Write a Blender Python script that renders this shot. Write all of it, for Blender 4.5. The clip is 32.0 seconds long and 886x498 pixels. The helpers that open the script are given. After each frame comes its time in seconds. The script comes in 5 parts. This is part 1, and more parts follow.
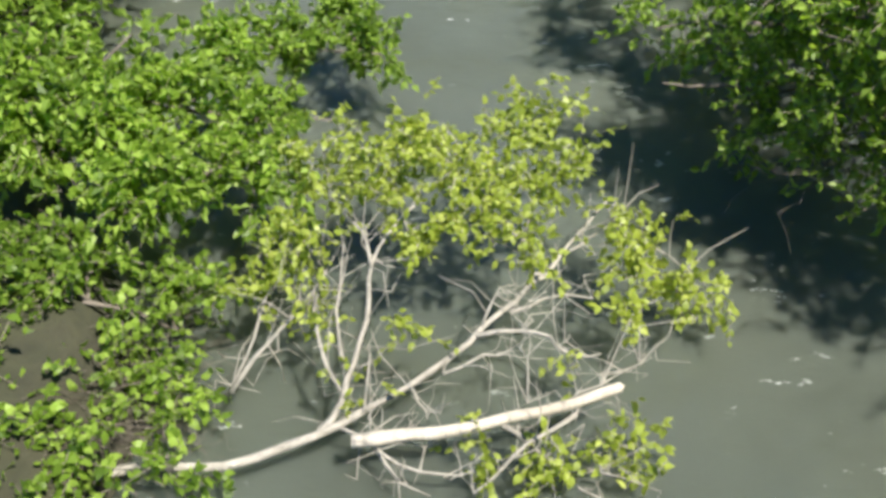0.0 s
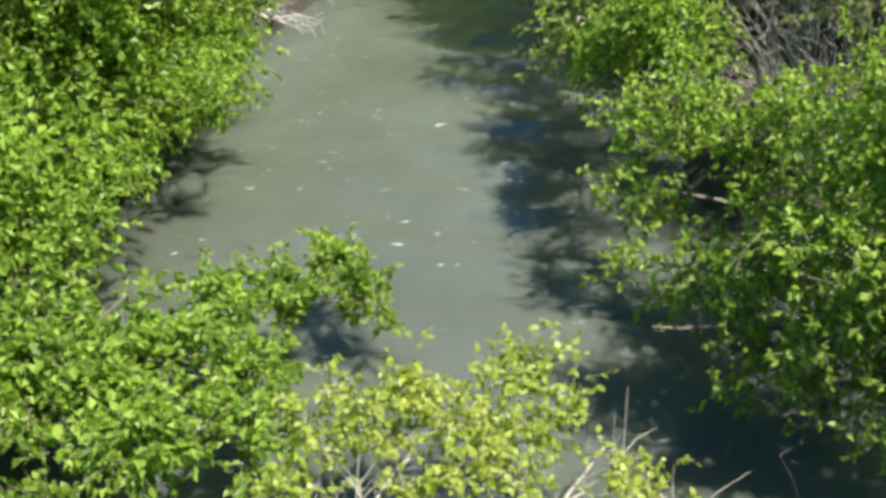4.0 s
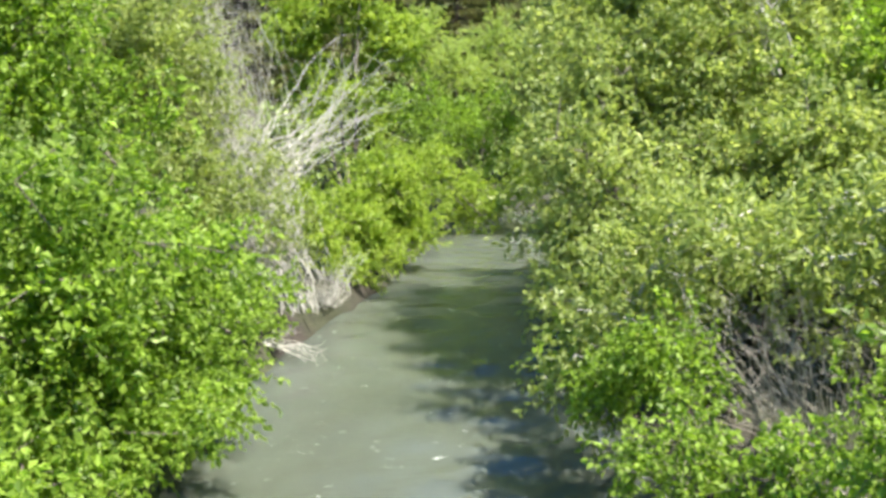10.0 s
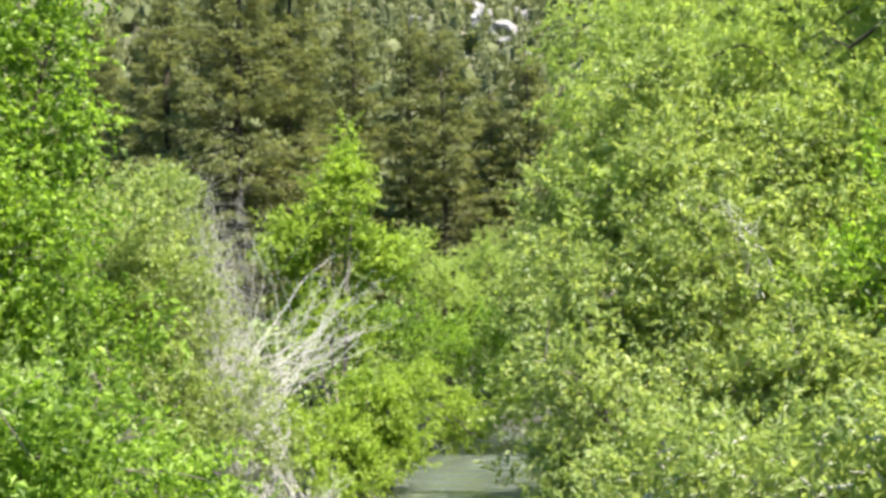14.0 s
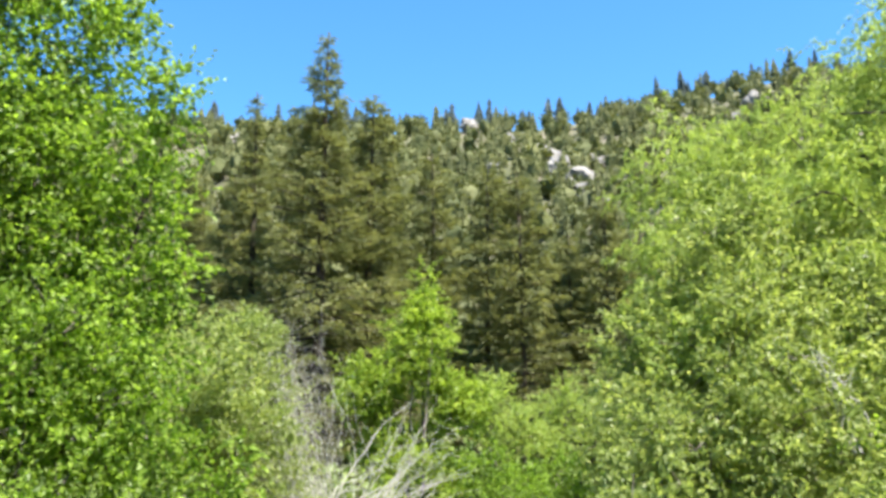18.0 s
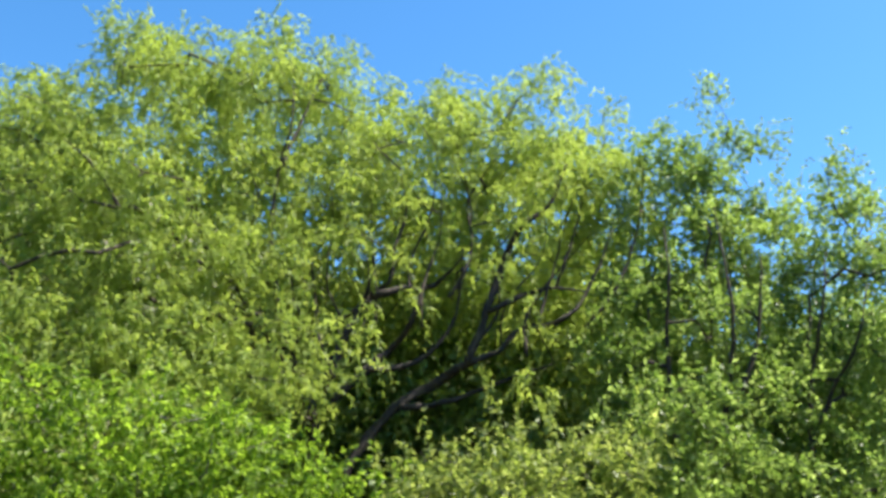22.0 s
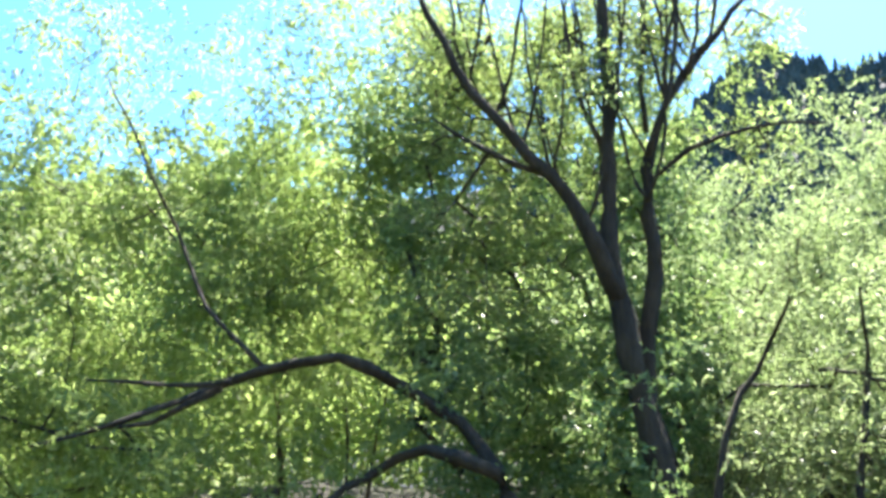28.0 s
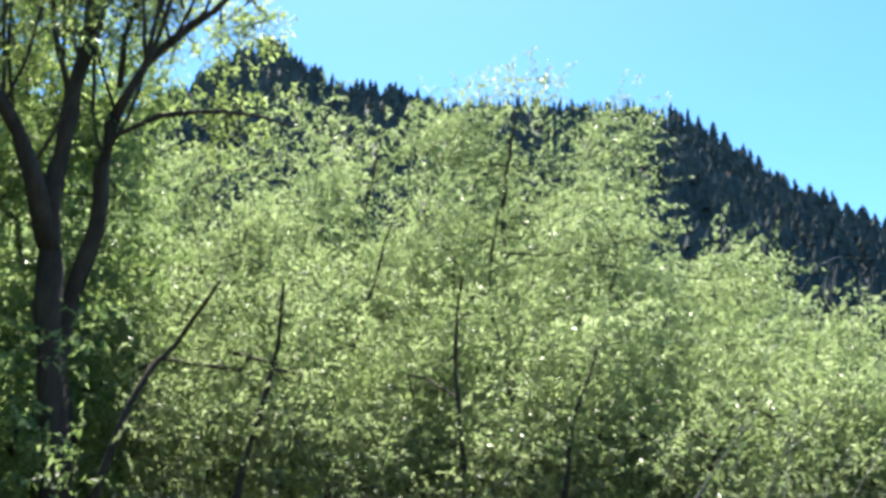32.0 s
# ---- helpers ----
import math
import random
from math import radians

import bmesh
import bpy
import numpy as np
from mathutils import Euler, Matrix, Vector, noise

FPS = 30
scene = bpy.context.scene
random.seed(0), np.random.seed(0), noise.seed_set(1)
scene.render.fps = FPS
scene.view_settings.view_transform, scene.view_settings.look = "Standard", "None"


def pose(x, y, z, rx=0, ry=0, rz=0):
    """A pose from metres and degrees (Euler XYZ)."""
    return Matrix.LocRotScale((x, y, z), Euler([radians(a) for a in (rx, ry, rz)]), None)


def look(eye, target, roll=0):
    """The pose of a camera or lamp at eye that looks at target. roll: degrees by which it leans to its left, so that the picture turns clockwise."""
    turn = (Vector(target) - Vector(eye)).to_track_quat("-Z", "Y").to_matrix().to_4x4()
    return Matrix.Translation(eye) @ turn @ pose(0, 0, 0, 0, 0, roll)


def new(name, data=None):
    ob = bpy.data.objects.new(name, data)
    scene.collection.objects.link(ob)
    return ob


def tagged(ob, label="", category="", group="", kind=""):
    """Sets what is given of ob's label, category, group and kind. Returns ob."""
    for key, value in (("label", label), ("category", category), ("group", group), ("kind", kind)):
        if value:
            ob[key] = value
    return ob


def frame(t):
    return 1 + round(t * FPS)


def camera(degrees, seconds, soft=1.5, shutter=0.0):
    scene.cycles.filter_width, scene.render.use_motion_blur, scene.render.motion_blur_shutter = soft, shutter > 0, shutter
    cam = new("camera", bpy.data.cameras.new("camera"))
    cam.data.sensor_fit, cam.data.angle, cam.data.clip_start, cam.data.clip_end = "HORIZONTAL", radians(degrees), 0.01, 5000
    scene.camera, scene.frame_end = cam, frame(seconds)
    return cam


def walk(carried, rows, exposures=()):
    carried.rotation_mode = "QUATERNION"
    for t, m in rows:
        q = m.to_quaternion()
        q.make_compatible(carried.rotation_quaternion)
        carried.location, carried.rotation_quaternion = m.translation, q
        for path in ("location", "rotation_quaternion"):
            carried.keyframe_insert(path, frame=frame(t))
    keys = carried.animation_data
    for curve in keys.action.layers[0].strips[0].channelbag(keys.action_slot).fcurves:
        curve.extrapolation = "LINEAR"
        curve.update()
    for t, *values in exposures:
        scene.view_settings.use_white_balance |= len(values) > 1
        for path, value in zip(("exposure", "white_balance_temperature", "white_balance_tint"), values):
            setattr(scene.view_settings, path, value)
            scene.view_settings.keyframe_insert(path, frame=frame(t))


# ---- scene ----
cam = camera(49.5, 32.0, soft=3.6)

REACH = 0.4  # the camera is held this far out from where it turns, on a bridge over the stream


def gaze(yaw, pitch):
    """The way under yaw (clockwise from +y) and pitch, degrees."""
    a, b = radians(yaw), radians(pitch)
    return Vector((math.sin(a) * math.cos(b), math.cos(a) * math.cos(b), math.sin(b)))


EYE = Vector((0.0, 0.0, 4.0))  # where the camera is when it looks along the stream
PIVOT = EYE - REACH * gaze(0, -12)


def eye_at(yaw, pitch):
    return PIVOT + REACH * gaze(yaw, pitch)


def aim(yaw, pitch, roll):
    """A camera pose, swung round the pivot."""
    eye = eye_at(yaw, pitch)
    return look(eye, eye + gaze(yaw, pitch), roll)


TURNS = [  # seconds, yaw, pitch, roll
    (0.0, -1.66, -39.69, -1.27), (0.5, -1.99, -38.37, -1.75), (1.0, -1.05, -36.31, -2.04), (1.5, -0.60, -34.28, -1.46),
    (2.0, -0.87, -33.05, -1.75), (2.5, -0.75, -31.95, -1.83), (3.0, -0.94, -29.78, -1.97), (3.5, -0.79, -28.19, -2.14),
    (4.0, -0.71, -25.97, -2.36), (4.5, -0.68, -23.71, -2.63), (6.5, -0.29, -16.81, -2.52), (7.0, -0.04, -15.20, -2.74),
    (7.5, -0.09, -14.20, -2.46), (8.0, -0.13, -12.99, -2.07), (8.5, 0.19, -11.69, -1.84), (9.0, -0.01, -10.10, -1.68),
    (9.5, 0.04, -8.55, -1.61), (10.0, 0.00, -6.95, -1.32), (10.5, 0.62, -5.33, -1.11), (11.0, 0.15, -3.07, -0.95),
    (11.5, 0.38, -1.62, -0.77), (12.0, 0.52, 0.48, -1.03), (12.5, 0.72, 1.88, -0.90), (13.0, 1.12, 3.41, -1.25), (13.5, 1.01, 4.73, -1.22),
    (15.5, -0.90, 9.74, -2.18), (16.0, -3.35, 11.54, -2.37), (16.5, -5.94, 12.18, -2.39), (17.0, -6.92, 13.27, -1.88),
    (17.5, -6.41, 14.86, -1.71), (18.0, -3.68, 14.39, -0.20), (18.5, 3.61, 14.73, 0.02), (19.0, 9.83, 16.86, 0.62),
    (19.5, 17.97, 17.52, 0.95), (20.0, 24.16, 18.36, 0.60), (20.5, 30.12, 18.58, 1.05), (21.0, 36.00, 19.03, 1.36),
    (21.5, 43.08, 18.98, 0.68), (22.0, 48.76, 18.89, 1.48), (22.5, 55.80, 18.95, 0.79), (23.0, 61.15, 19.00, 0.30),
    (23.5, 63.82, 18.72, 0.77), (24.0, 69.29, 18.81, 0.91), (24.5, 78.85, 19.17, 0.09), (25.0, 83.08, 18.97, -1.87),
    (25.5, 88.40, 19.24, -1.72), (27.5, 103.98, 17.75, -1.55), (28.0, 109.08, 17.76, -0.60), (28.5, 118.78, 17.27, -0.73),
    (29.0, 123.34, 17.01, -0.39), (29.5, 128.35, 16.89, -0.52), (30.0, 129.81, 16.48, -0.39), (30.5, 132.15, 16.02, -0.50),
    (31.0, 136.35, 16.06, -0.35), (31.5, 138.89, 16.30, 0.39), (32.0, 141.36, 16.67, 2.37),
]
walk(cam, [(t, aim(a, b, c)) for t, a, b, c in TURNS], [(0.0, 1.3), (4.0, 1.5), (7.0, 1.8), (13.5, 1.95), (15.5, 2.05), (17.2, 2.0), (18.0, 1.85), (19.0, 1.8), (20.0, 1.68), (24.0, 1.36), (25.5, 1.46), (27.7, 2.4), (28.3, 2.38), (29.0, 2.29), (30.0, 2.07), (31.0, 1.9), (32.0, 1.68)])

# ---- daylight ----
SUN_YAW, SUN_UP = 132.0, 60.0
world = bpy.data.worlds.new("clear_sky")
scene.world = world
world.use_nodes = True
wn = world.node_tree
sky = wn.nodes.new("ShaderNodeTexSky")
sky.sky_type = "NISHITA"
sky.sun_disc = False
sky.sun_elevation, sky.sun_rotation = radians(SUN_UP), radians(SUN_YAW)
sky.altitude, sky.air_density, sky.dust_density, sky.ozone_density = 1500, 1.0, 1.0, 4.0
wn.nodes["Background"].inputs["Strength"].default_value = 0.11
rich = wn.nodes.new("ShaderNodeHueSaturation")  # the deep blue of thin mountain air
rich.inputs["Saturation"].default_value = 1.22
rich.inputs["Hue"].default_value = 0.494
wn.links.new(sky.outputs["Color"], rich.inputs["Color"])
wn.links.new(rich.outputs["Color"], wn.nodes["Background"].inputs["Color"])

sun = new("sun", bpy.data.lights.new("sun", "SUN"))
sun.data.energy, sun.data.angle, sun.data.color = 5.0, radians(0.55), (1.0, 0.95, 0.86)
sun_way = Vector((math.sin(radians(SUN_YAW)) * math.cos(radians(SUN_UP)), math.cos(radians(SUN_YAW)) * math.cos(radians(SUN_UP)), math.sin(radians(SUN_UP))))
sun.matrix_world = look(sun_way * 60, (0, 0, 0))

# ---- materials ----
def nodes_of(name):
    m = bpy.data.materials.new(name)
    m.use_nodes = True
    t = m.node_tree
    return m, t, t.nodes["Principled BSDF"], t.nodes["Material Output"]


def node(t, kind, **values):
    n = t.nodes.new(kind)
    for k, v in values.items():
        n.inputs[k].default_value = v
    return n


def ramp(t, fac, stops):
    n = t.nodes.new("ShaderNodeValToRGB")
    e = n.color_ramp.elements
    while len(e) < len(stops):
        e.new(0.5)
    for el, (p, c) in zip(e, stops):
        el.position, el.color = p, (*c, 1)
    t.links.new(fac, n.inputs["Fac"])
    return n.outputs["Color"]


def noise_of(t, scale, detail=4.0, rough=0.55, stretch=None, coord="Object"):
    n = node(t, "ShaderNodeTexNoise", Scale=scale, Detail=detail, Roughness=rough)
    c = t.nodes.new("ShaderNodeTexCoord").outputs[coord]
    if stretch:
        m = node(t, "ShaderNodeMapping", Scale=stretch)
        t.links.new(c, m.inputs["Vector"])
        c = m.outputs["Vector"]
    t.links.new(c, n.inputs["Vector"])
    return n.outputs["Fac"]


def mixed(t, fac, a, b, mode="MIX"):
    n = t.nodes.new("ShaderNodeMix")
    n.data_type, n.blend_type = "RGBA", mode
    for sock, v in ((n.inputs[0], fac), (n.inputs[6], a), (n.inputs[7], b)):
        if isinstance(v, (int, float)):
            sock.default_value = v
        elif isinstance(v, tuple):
            sock.default_value = (*v, 1)
        else:
            t.links.new(v, sock)
    return n.outputs[2]


def bumped(t, bsdf, height, strength, distance):
    b = node(t, "ShaderNodeBump", Strength=strength, Distance=distance)
    t.links.new(height, b.inputs["Height"])
    t.links.new(b.outputs["Normal"], bsdf.inputs["Normal"])
    return b


def leaf_material(name, dark, mid, light, shine=0.42, through_=0.58, glow=(1.4, 1.38, 0.8), deep=0.8):
    """Leaves that differ one by one and drift in tone over the crown; light shines through them."""
    m, t, p, out = nodes_of(name)
    island = t.nodes.new("ShaderNodeNewGeometry").outputs["Random Per Island"]
    col = ramp(t, island, [(0.0, dark), (0.5, mid), (1.0, light)])
    patch = ramp(t, noise_of(t, 0.9, 3), [(0.3, (deep, deep * 1.03, deep * 0.95)), (0.7, (1.15, 1.1, 1.12))])
    col = mixed(t, 1.0, col, patch, "MULTIPLY")
    t.links.new(col, p.inputs["Base Color"])
    p.inputs["Roughness"].default_value = shine
    p.inputs["Specular IOR Level"].default_value = 0.32
    tr = t.nodes.new("ShaderNodeBsdfTranslucent")
    t.links.new(mixed(t, 1.0, col, glow, "MULTIPLY"), tr.inputs["Color"])
    mx = node(t, "ShaderNodeMixShader", Fac=through_)
    t.links.new(p.outputs[0], mx.inputs[1])
    t.links.new(tr.outputs[0], mx.inputs[2])
    t.links.new(mx.outputs[0], out.inputs["Surface"])
    return m


def bark_material(name, dark, light, scale=14.0):
    m, t, p, out = nodes_of(name)
    grain = noise_of(t, scale, 6, 0.65, (1, 1, 0.25))
    blot = noise_of(t, 2.2, 3)
    col = mixed(t, 0.45, ramp(t, grain, [(0.35, dark), (0.68, light)]), ramp(t, blot, [(0.35, dark), (0.7, light)]))
    t.links.new(col, p.inputs["Base Color"])
    p.inputs["Roughness"].default_value = 0.86
    bumped(t, p, grain, 0.9, 0.045)
    return m


LEAF_ALDER = leaf_material("alder_leaf", (0.078, 0.142, 0.018), (0.2, 0.312, 0.038), (0.36, 0.5, 0.095), 0.45, 0.6, (1.38, 1.44, 0.72), 0.66)
LEAF_BRIGHT = leaf_material("bright_leaf", (0.17, 0.26, 0.03), (0.28, 0.39, 0.05), (0.4, 0.5, 0.11), 0.42, 0.58, (1.38, 1.38, 0.8), 0.7)
LEAF_FALLEN = leaf_material("yellowed_leaf", (0.19, 0.25, 0.03), (0.32, 0.39, 0.06), (0.46, 0.52, 0.14))
LEAF_GREY = leaf_material("grey_willow_leaf", (0.16, 0.22, 0.056), (0.27, 0.345, 0.1), (0.39, 0.45, 0.19), 0.42, 0.58, (1.4, 1.38, 0.8), 0.72)
LEAF_WILLOW = leaf_material("crack_willow_leaf", (0.22, 0.3, 0.07), (0.295, 0.385, 0.098), (0.38, 0.465, 0.15), 0.5)
LEAF_MAPLE = leaf_material("box_elder_leaf", (0.13, 0.205, 0.05), (0.22, 0.31, 0.085), (0.36, 0.45, 0.19), 0.38, 0.6, (1.28, 1.34, 0.78))
LEAF_SILVER = leaf_material("silvery_leaf", (0.2, 0.26, 0.12), (0.29, 0.355, 0.18), (0.45, 0.5, 0.33), 0.34, 0.62, (1.12, 1.22, 0.98), 0.6)
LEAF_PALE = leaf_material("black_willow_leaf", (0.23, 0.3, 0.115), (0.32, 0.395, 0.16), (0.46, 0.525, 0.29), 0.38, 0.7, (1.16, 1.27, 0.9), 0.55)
LEAF_FAR = leaf_material("far_bush_leaf", (0.13, 0.2, 0.045), (0.21, 0.29, 0.075), (0.29, 0.37, 0.12), 0.6, 0.4)
# darker willow leaf with the shade behind the trunks put into its colour
LEAF_SHADED = leaf_material("shaded_green_leaf", (0.16, 0.225, 0.09), (0.25, 0.325, 0.15), (0.39, 0.45, 0.265), 0.42, 0.6, (1.1, 1.26, 0.9), 0.65)
NEEDLE = leaf_material("fir_needles", (0.11, 0.125, 0.052), (0.165, 0.185, 0.075), (0.25, 0.26, 0.115), 0.65, 0.35)
NEEDLE_FAR = leaf_material("far_needles", (0.074, 0.088, 0.028), (0.106, 0.122, 0.038), (0.15, 0.16, 0.056), 0.7, 0.3)
# far needles with the blue of distance haze put into their colour
NEEDLE_HAZE = leaf_material("haze_blue_needles", (0.028, 0.046, 0.046), (0.045, 0.068, 0.066), (0.065, 0.09, 0.084), 0.7, 0.15)
GREEN_GRASS = leaf_material("green_grass", (0.11, 0.15, 0.035), (0.17, 0.21, 0.055), (0.25, 0.28, 0.09), 0.7, 0.3)
BARK_DARK = bark_material("dark_willow_bark", (0.018, 0.012, 0.007), (0.085, 0.062, 0.042))
BARK_GREY = bark_material("grey_brown_bark", (0.07, 0.058, 0.045), (0.2, 0.17, 0.135))
BARK_PALE = bark_material("pale_weathered_wood", (0.2, 0.18, 0.145), (0.43, 0.395, 0.335))
BARK_BLEACHED = bark_material("bleached_wood", (0.3, 0.26, 0.2), (0.5, 0.45, 0.37), 9.0)
BARK_DEAD = bark_material("dead_grey_twigs", (0.28, 0.265, 0.225), (0.5, 0.485, 0.435))


def ground_material(name, soil, grass, scrub):
    """Bare soil, thin grass and scrub in drifts. Each: dark and light tone."""
    m, t, p, out = nodes_of(name)
    fine, mid, wide = noise_of(t, 3.0, 8, 0.7), noise_of(t, 0.25, 5, 0.6), noise_of(t, 0.02, 5, 0.6)
    col = mixed(t, ramp(t, mid, [(0.4, (0, 0, 0)), (0.6, (1, 1, 1))]), ramp(t, fine, [(0.3, soil[0]), (0.7, soil[1])]), ramp(t, fine, [(0.3, grass[0]), (0.7, grass[1])]))
    col = mixed(t, ramp(t, wide, [(0.42, (0, 0, 0)), (0.58, (1, 1, 1))]), col, ramp(t, mid, [(0.35, scrub[0]), (0.7, scrub[1])]))
    t.links.new(col, p.inputs["Base Color"])
    p.inputs["Roughness"].default_value = 0.95
    bumped(t, p, fine, 0.8, 0.08)
    return m


def water_material():
    """Silt-grey stream: cloudy body, small ripples, drifting foam flecks."""
    m, t, p, out = nodes_of("silty_water")
    cloud = noise_of(t, 0.35, 4, 0.55, (1, 0.45, 1))
    col = ramp(t, cloud, [(0.3, (0.056, 0.063, 0.047)), (0.7, (0.08, 0.092, 0.075))])
    fleck = noise_of(t, 2.5, 6, 0.72, (1.0, 2.6, 1))
    where = noise_of(t, 0.8, 3, 0.6)
    spot = ramp(t, fleck, [(0.625, (0, 0, 0)), (0.67, (1, 1, 1))])
    spot = mixed(t, 1.0, spot, ramp(t, where, [(0.47, (0, 0, 0)), (0.62, (1, 1, 1))]), "MULTIPLY")
    col = mixed(t, spot, col, (0.62, 0.64, 0.6))
    t.links.new(col, p.inputs["Base Color"])
    p.inputs["Roughness"].default_value = 0.2
    p.inputs["Specular IOR Level"].default_value = 0.32
    p.inputs["Subsurface Weight"].default_value = 0.85
    p.inputs["Subsurface Radius"].default_value = (1.0, 0.95, 0.8)
    p.inputs["Subsurface Scale"].default_value = 0.9
    p.inputs["IOR"].default_value = 1.33
    rip = noise_of(t, 2.4, 3, 0.5, (1.0, 1.6, 1))
    bumped(t, p, rip, 0.35, 0.05)
    return m


def rock_material():
    m, t, p, out = nodes_of("pale_granite")
    a, b = noise_of(t, 0.5, 6, 0.7), noise_of(t, 4.0, 6, 0.7)
    col = mixed(t, 0.4, ramp(t, a, [(0.35, (0.09, 0.082, 0.07)), (0.65, (0.3, 0.285, 0.26))]), ramp(t, b, [(0.3, (0.07, 0.062, 0.052)), (0.7, (0.34, 0.32, 0.29))]))
    t.links.new(col, p.inputs["Base Color"])
    p.inputs["Roughness"].default_value = 0.9
    bumped(t, p, b, 0.8, 0.3)
    return m


GROUND = ground_material("valley_soil", ((0.014, 0.01, 0.007), (0.042, 0.032, 0.022)), ((0.022, 0.028, 0.01), (0.048, 0.056, 0.02)), ((0.014, 0.017, 0.008), (0.04, 0.042, 0.02)))
HILLSIDE = ground_material("scrubby_hillside", ((0.095, 0.078, 0.05), (0.22, 0.19, 0.135)), ((0.05, 0.06, 0.02), (0.1, 0.105, 0.042)), ((0.04, 0.05, 0.016), (0.085, 0.09, 0.034)))
MEADOW = ground_material("grassy_slope_soil", ((0.11, 0.125, 0.04), (0.175, 0.18, 0.068)), ((0.085, 0.12, 0.026), (0.14, 0.172, 0.046)), ((0.085, 0.11, 0.026), (0.15, 0.17, 0.05)))
# mountain floor, its blue tint painted in for the haze of distance
FOREST = ground_material("haze_blue_forest_floor", ((0.008, 0.012, 0.014), (0.014, 0.02, 0.023)), ((0.007, 0.012, 0.012), (0.013, 0.02, 0.021)), ((0.009, 0.013, 0.015), (0.018, 0.024, 0.028)))
WATER, ROCK = water_material(), rock_material()

# ---- mesh tools ----
def to_mesh(name, verts, faces, material, smooth=False):
    """A mesh from arrays: verts (n, 3), faces (m, 3) or (m, 4)."""
    me = bpy.data.meshes.new(name)
    v, f = np.asarray(verts, np.float32), np.asarray(faces, np.int32)
    k = f.shape[1]
    me.vertices.add(len(v))
    me.vertices.foreach_set("co", v.ravel())
    me.loops.add(f.size)
    me.loops.foreach_set("vertex_index", f.ravel())
    me.polygons.add(len(f))
    me.polygons.foreach_set("loop_start", np.arange(0, f.size, k, dtype=np.int32))
    me.polygons.foreach_set("use_smooth", np.full(len(f), smooth))
    me.update(calc_edges=True)
    me.materials.append(material)
    return me


def thing(name, base, label, category, group="", kind=""):
    e = new(name)
    e.empty_display_size = 0.3
    e.matrix_world = Matrix.Translation(base)
    return tagged(e, label, category, group, kind)


def part(name, me, parent, label="", kind=""):
    """Links a mesh with world coordinates as a part of a thing."""
    ob = new(name, me)
    base = parent.matrix_world.translation if parent.parent is None else parent.parent.matrix_world.translation
    me.transform(Matrix.Translation(-base))
    ob.parent = parent
    if name in ("branchwork", "twig_tangle", "crown", "needle_cover", "stem_tangle", "leaf_cover", "leaf_tuft"):
        kind = "stuff"
    return tagged(ob, label, "", "", kind)


def unit(a):
    return a / np.maximum(np.linalg.norm(a, axis=-1, keepdims=True), 1e-9)


def blades(rng, pos, axis, length, width, up=0.6, fold=0.22, fine=False):
    """Leaf blades: one small folded, pointed blade for each row of pos."""
    n = len(pos)
    axis = unit(axis)
    nrm = rng.normal(size=(n, 3)) * 0.75
    nrm[:, 2] += up
    side = unit(np.cross(nrm, axis))
    top = np.cross(axis, side)
    L, Wd = length[:, None], width[:, None] * 0.5
    tip = pos + axis * L - top * L * 0.12
    if not fine:
        mid = pos + axis * L * 0.45
        v = np.stack([pos, mid + side * Wd + top * Wd * fold * 2, tip, mid - side * Wd + top * Wd * fold * 2], 1)
        f = np.array([[0, 1, 2], [0, 2, 3]])
    else:
        a, b = pos + axis * L * 0.3, pos + axis * L * 0.66
        v = np.stack([pos, a + side * Wd + top * Wd * fold, b + side * Wd * 0.8 + top * Wd * fold, tip,
                      b - side * Wd * 0.8 + top * Wd * fold, a - side * Wd + top * Wd * fold], 1)
        f = np.array([[0, 1, 5], [1, 2, 5], [2, 4, 5], [2, 3, 4]])
    k = v.shape[1]
    return v.reshape(-1, 3), (f[None] + (np.arange(n) * k)[:, None, None]).reshape(-1, 3)


def tubes(a, b, ra, rb, sides=5):
    """Tapered rods from a to b, all in one go."""
    n = len(a)
    d = unit(b - a)
    ref = np.where(np.abs(d[:, 2:3]) > 0.9, np.array([[1.0, 0, 0]]), np.array([[0, 0, 1.0]]))
    u = unit(np.cross(ref, d))
    w = np.cross(d, u)
    th = np.arange(sides) * 2 * np.pi / sides
    ring = np.cos(th)[None, :, None] * u[:, None] + np.sin(th)[None, :, None] * w[:, None]
    over = d * (np.asarray(rb) * 0.3)[:, None]
    v = np.concatenate([a[:, None] + ring * np.asarray(ra)[:, None, None], (b + over)[:, None] + ring * np.asarray(rb)[:, None, None]], 1)
    i = np.arange(sides)
    j = (i + 1) % sides
    f = np.stack([i, j, j + sides, i + sides], 1)
    return v.reshape(-1, 3), (f[None] + (np.arange(n) * 2 * sides)[:, None, None]).reshape(-1, 4)


def smooth_line(pts, step=0.3, wobble=0.0, rng=None):
    """Points along a soft curve through pts."""
    p = np.asarray(pts, float)
    q = np.concatenate([[2 * p[0] - p[1]], p, [2 * p[-1] - p[-2]]])
    out = []
    for i in range(1, len(q) - 2):
        m = max(2, int(np.linalg.norm(q[i + 1] - q[i]) / step))
        t = (np.arange(m) / m)[:, None]
        out.append(0.5 * (2 * q[i] + (q[i + 1] - q[i - 1]) * t + (2 * q[i - 1] - 5 * q[i] + 4 * q[i + 1] - q[i + 2]) * t ** 2
                          + (3 * q[i] - q[i - 1] - 3 * q[i + 1] + q[i + 2]) * t ** 3))
    out = np.concatenate(out + [p[-1:]])
    if wobble and rng is not None:
        out[1:-1] += rng.normal(size=out[1:-1].shape) * wobble
    return out


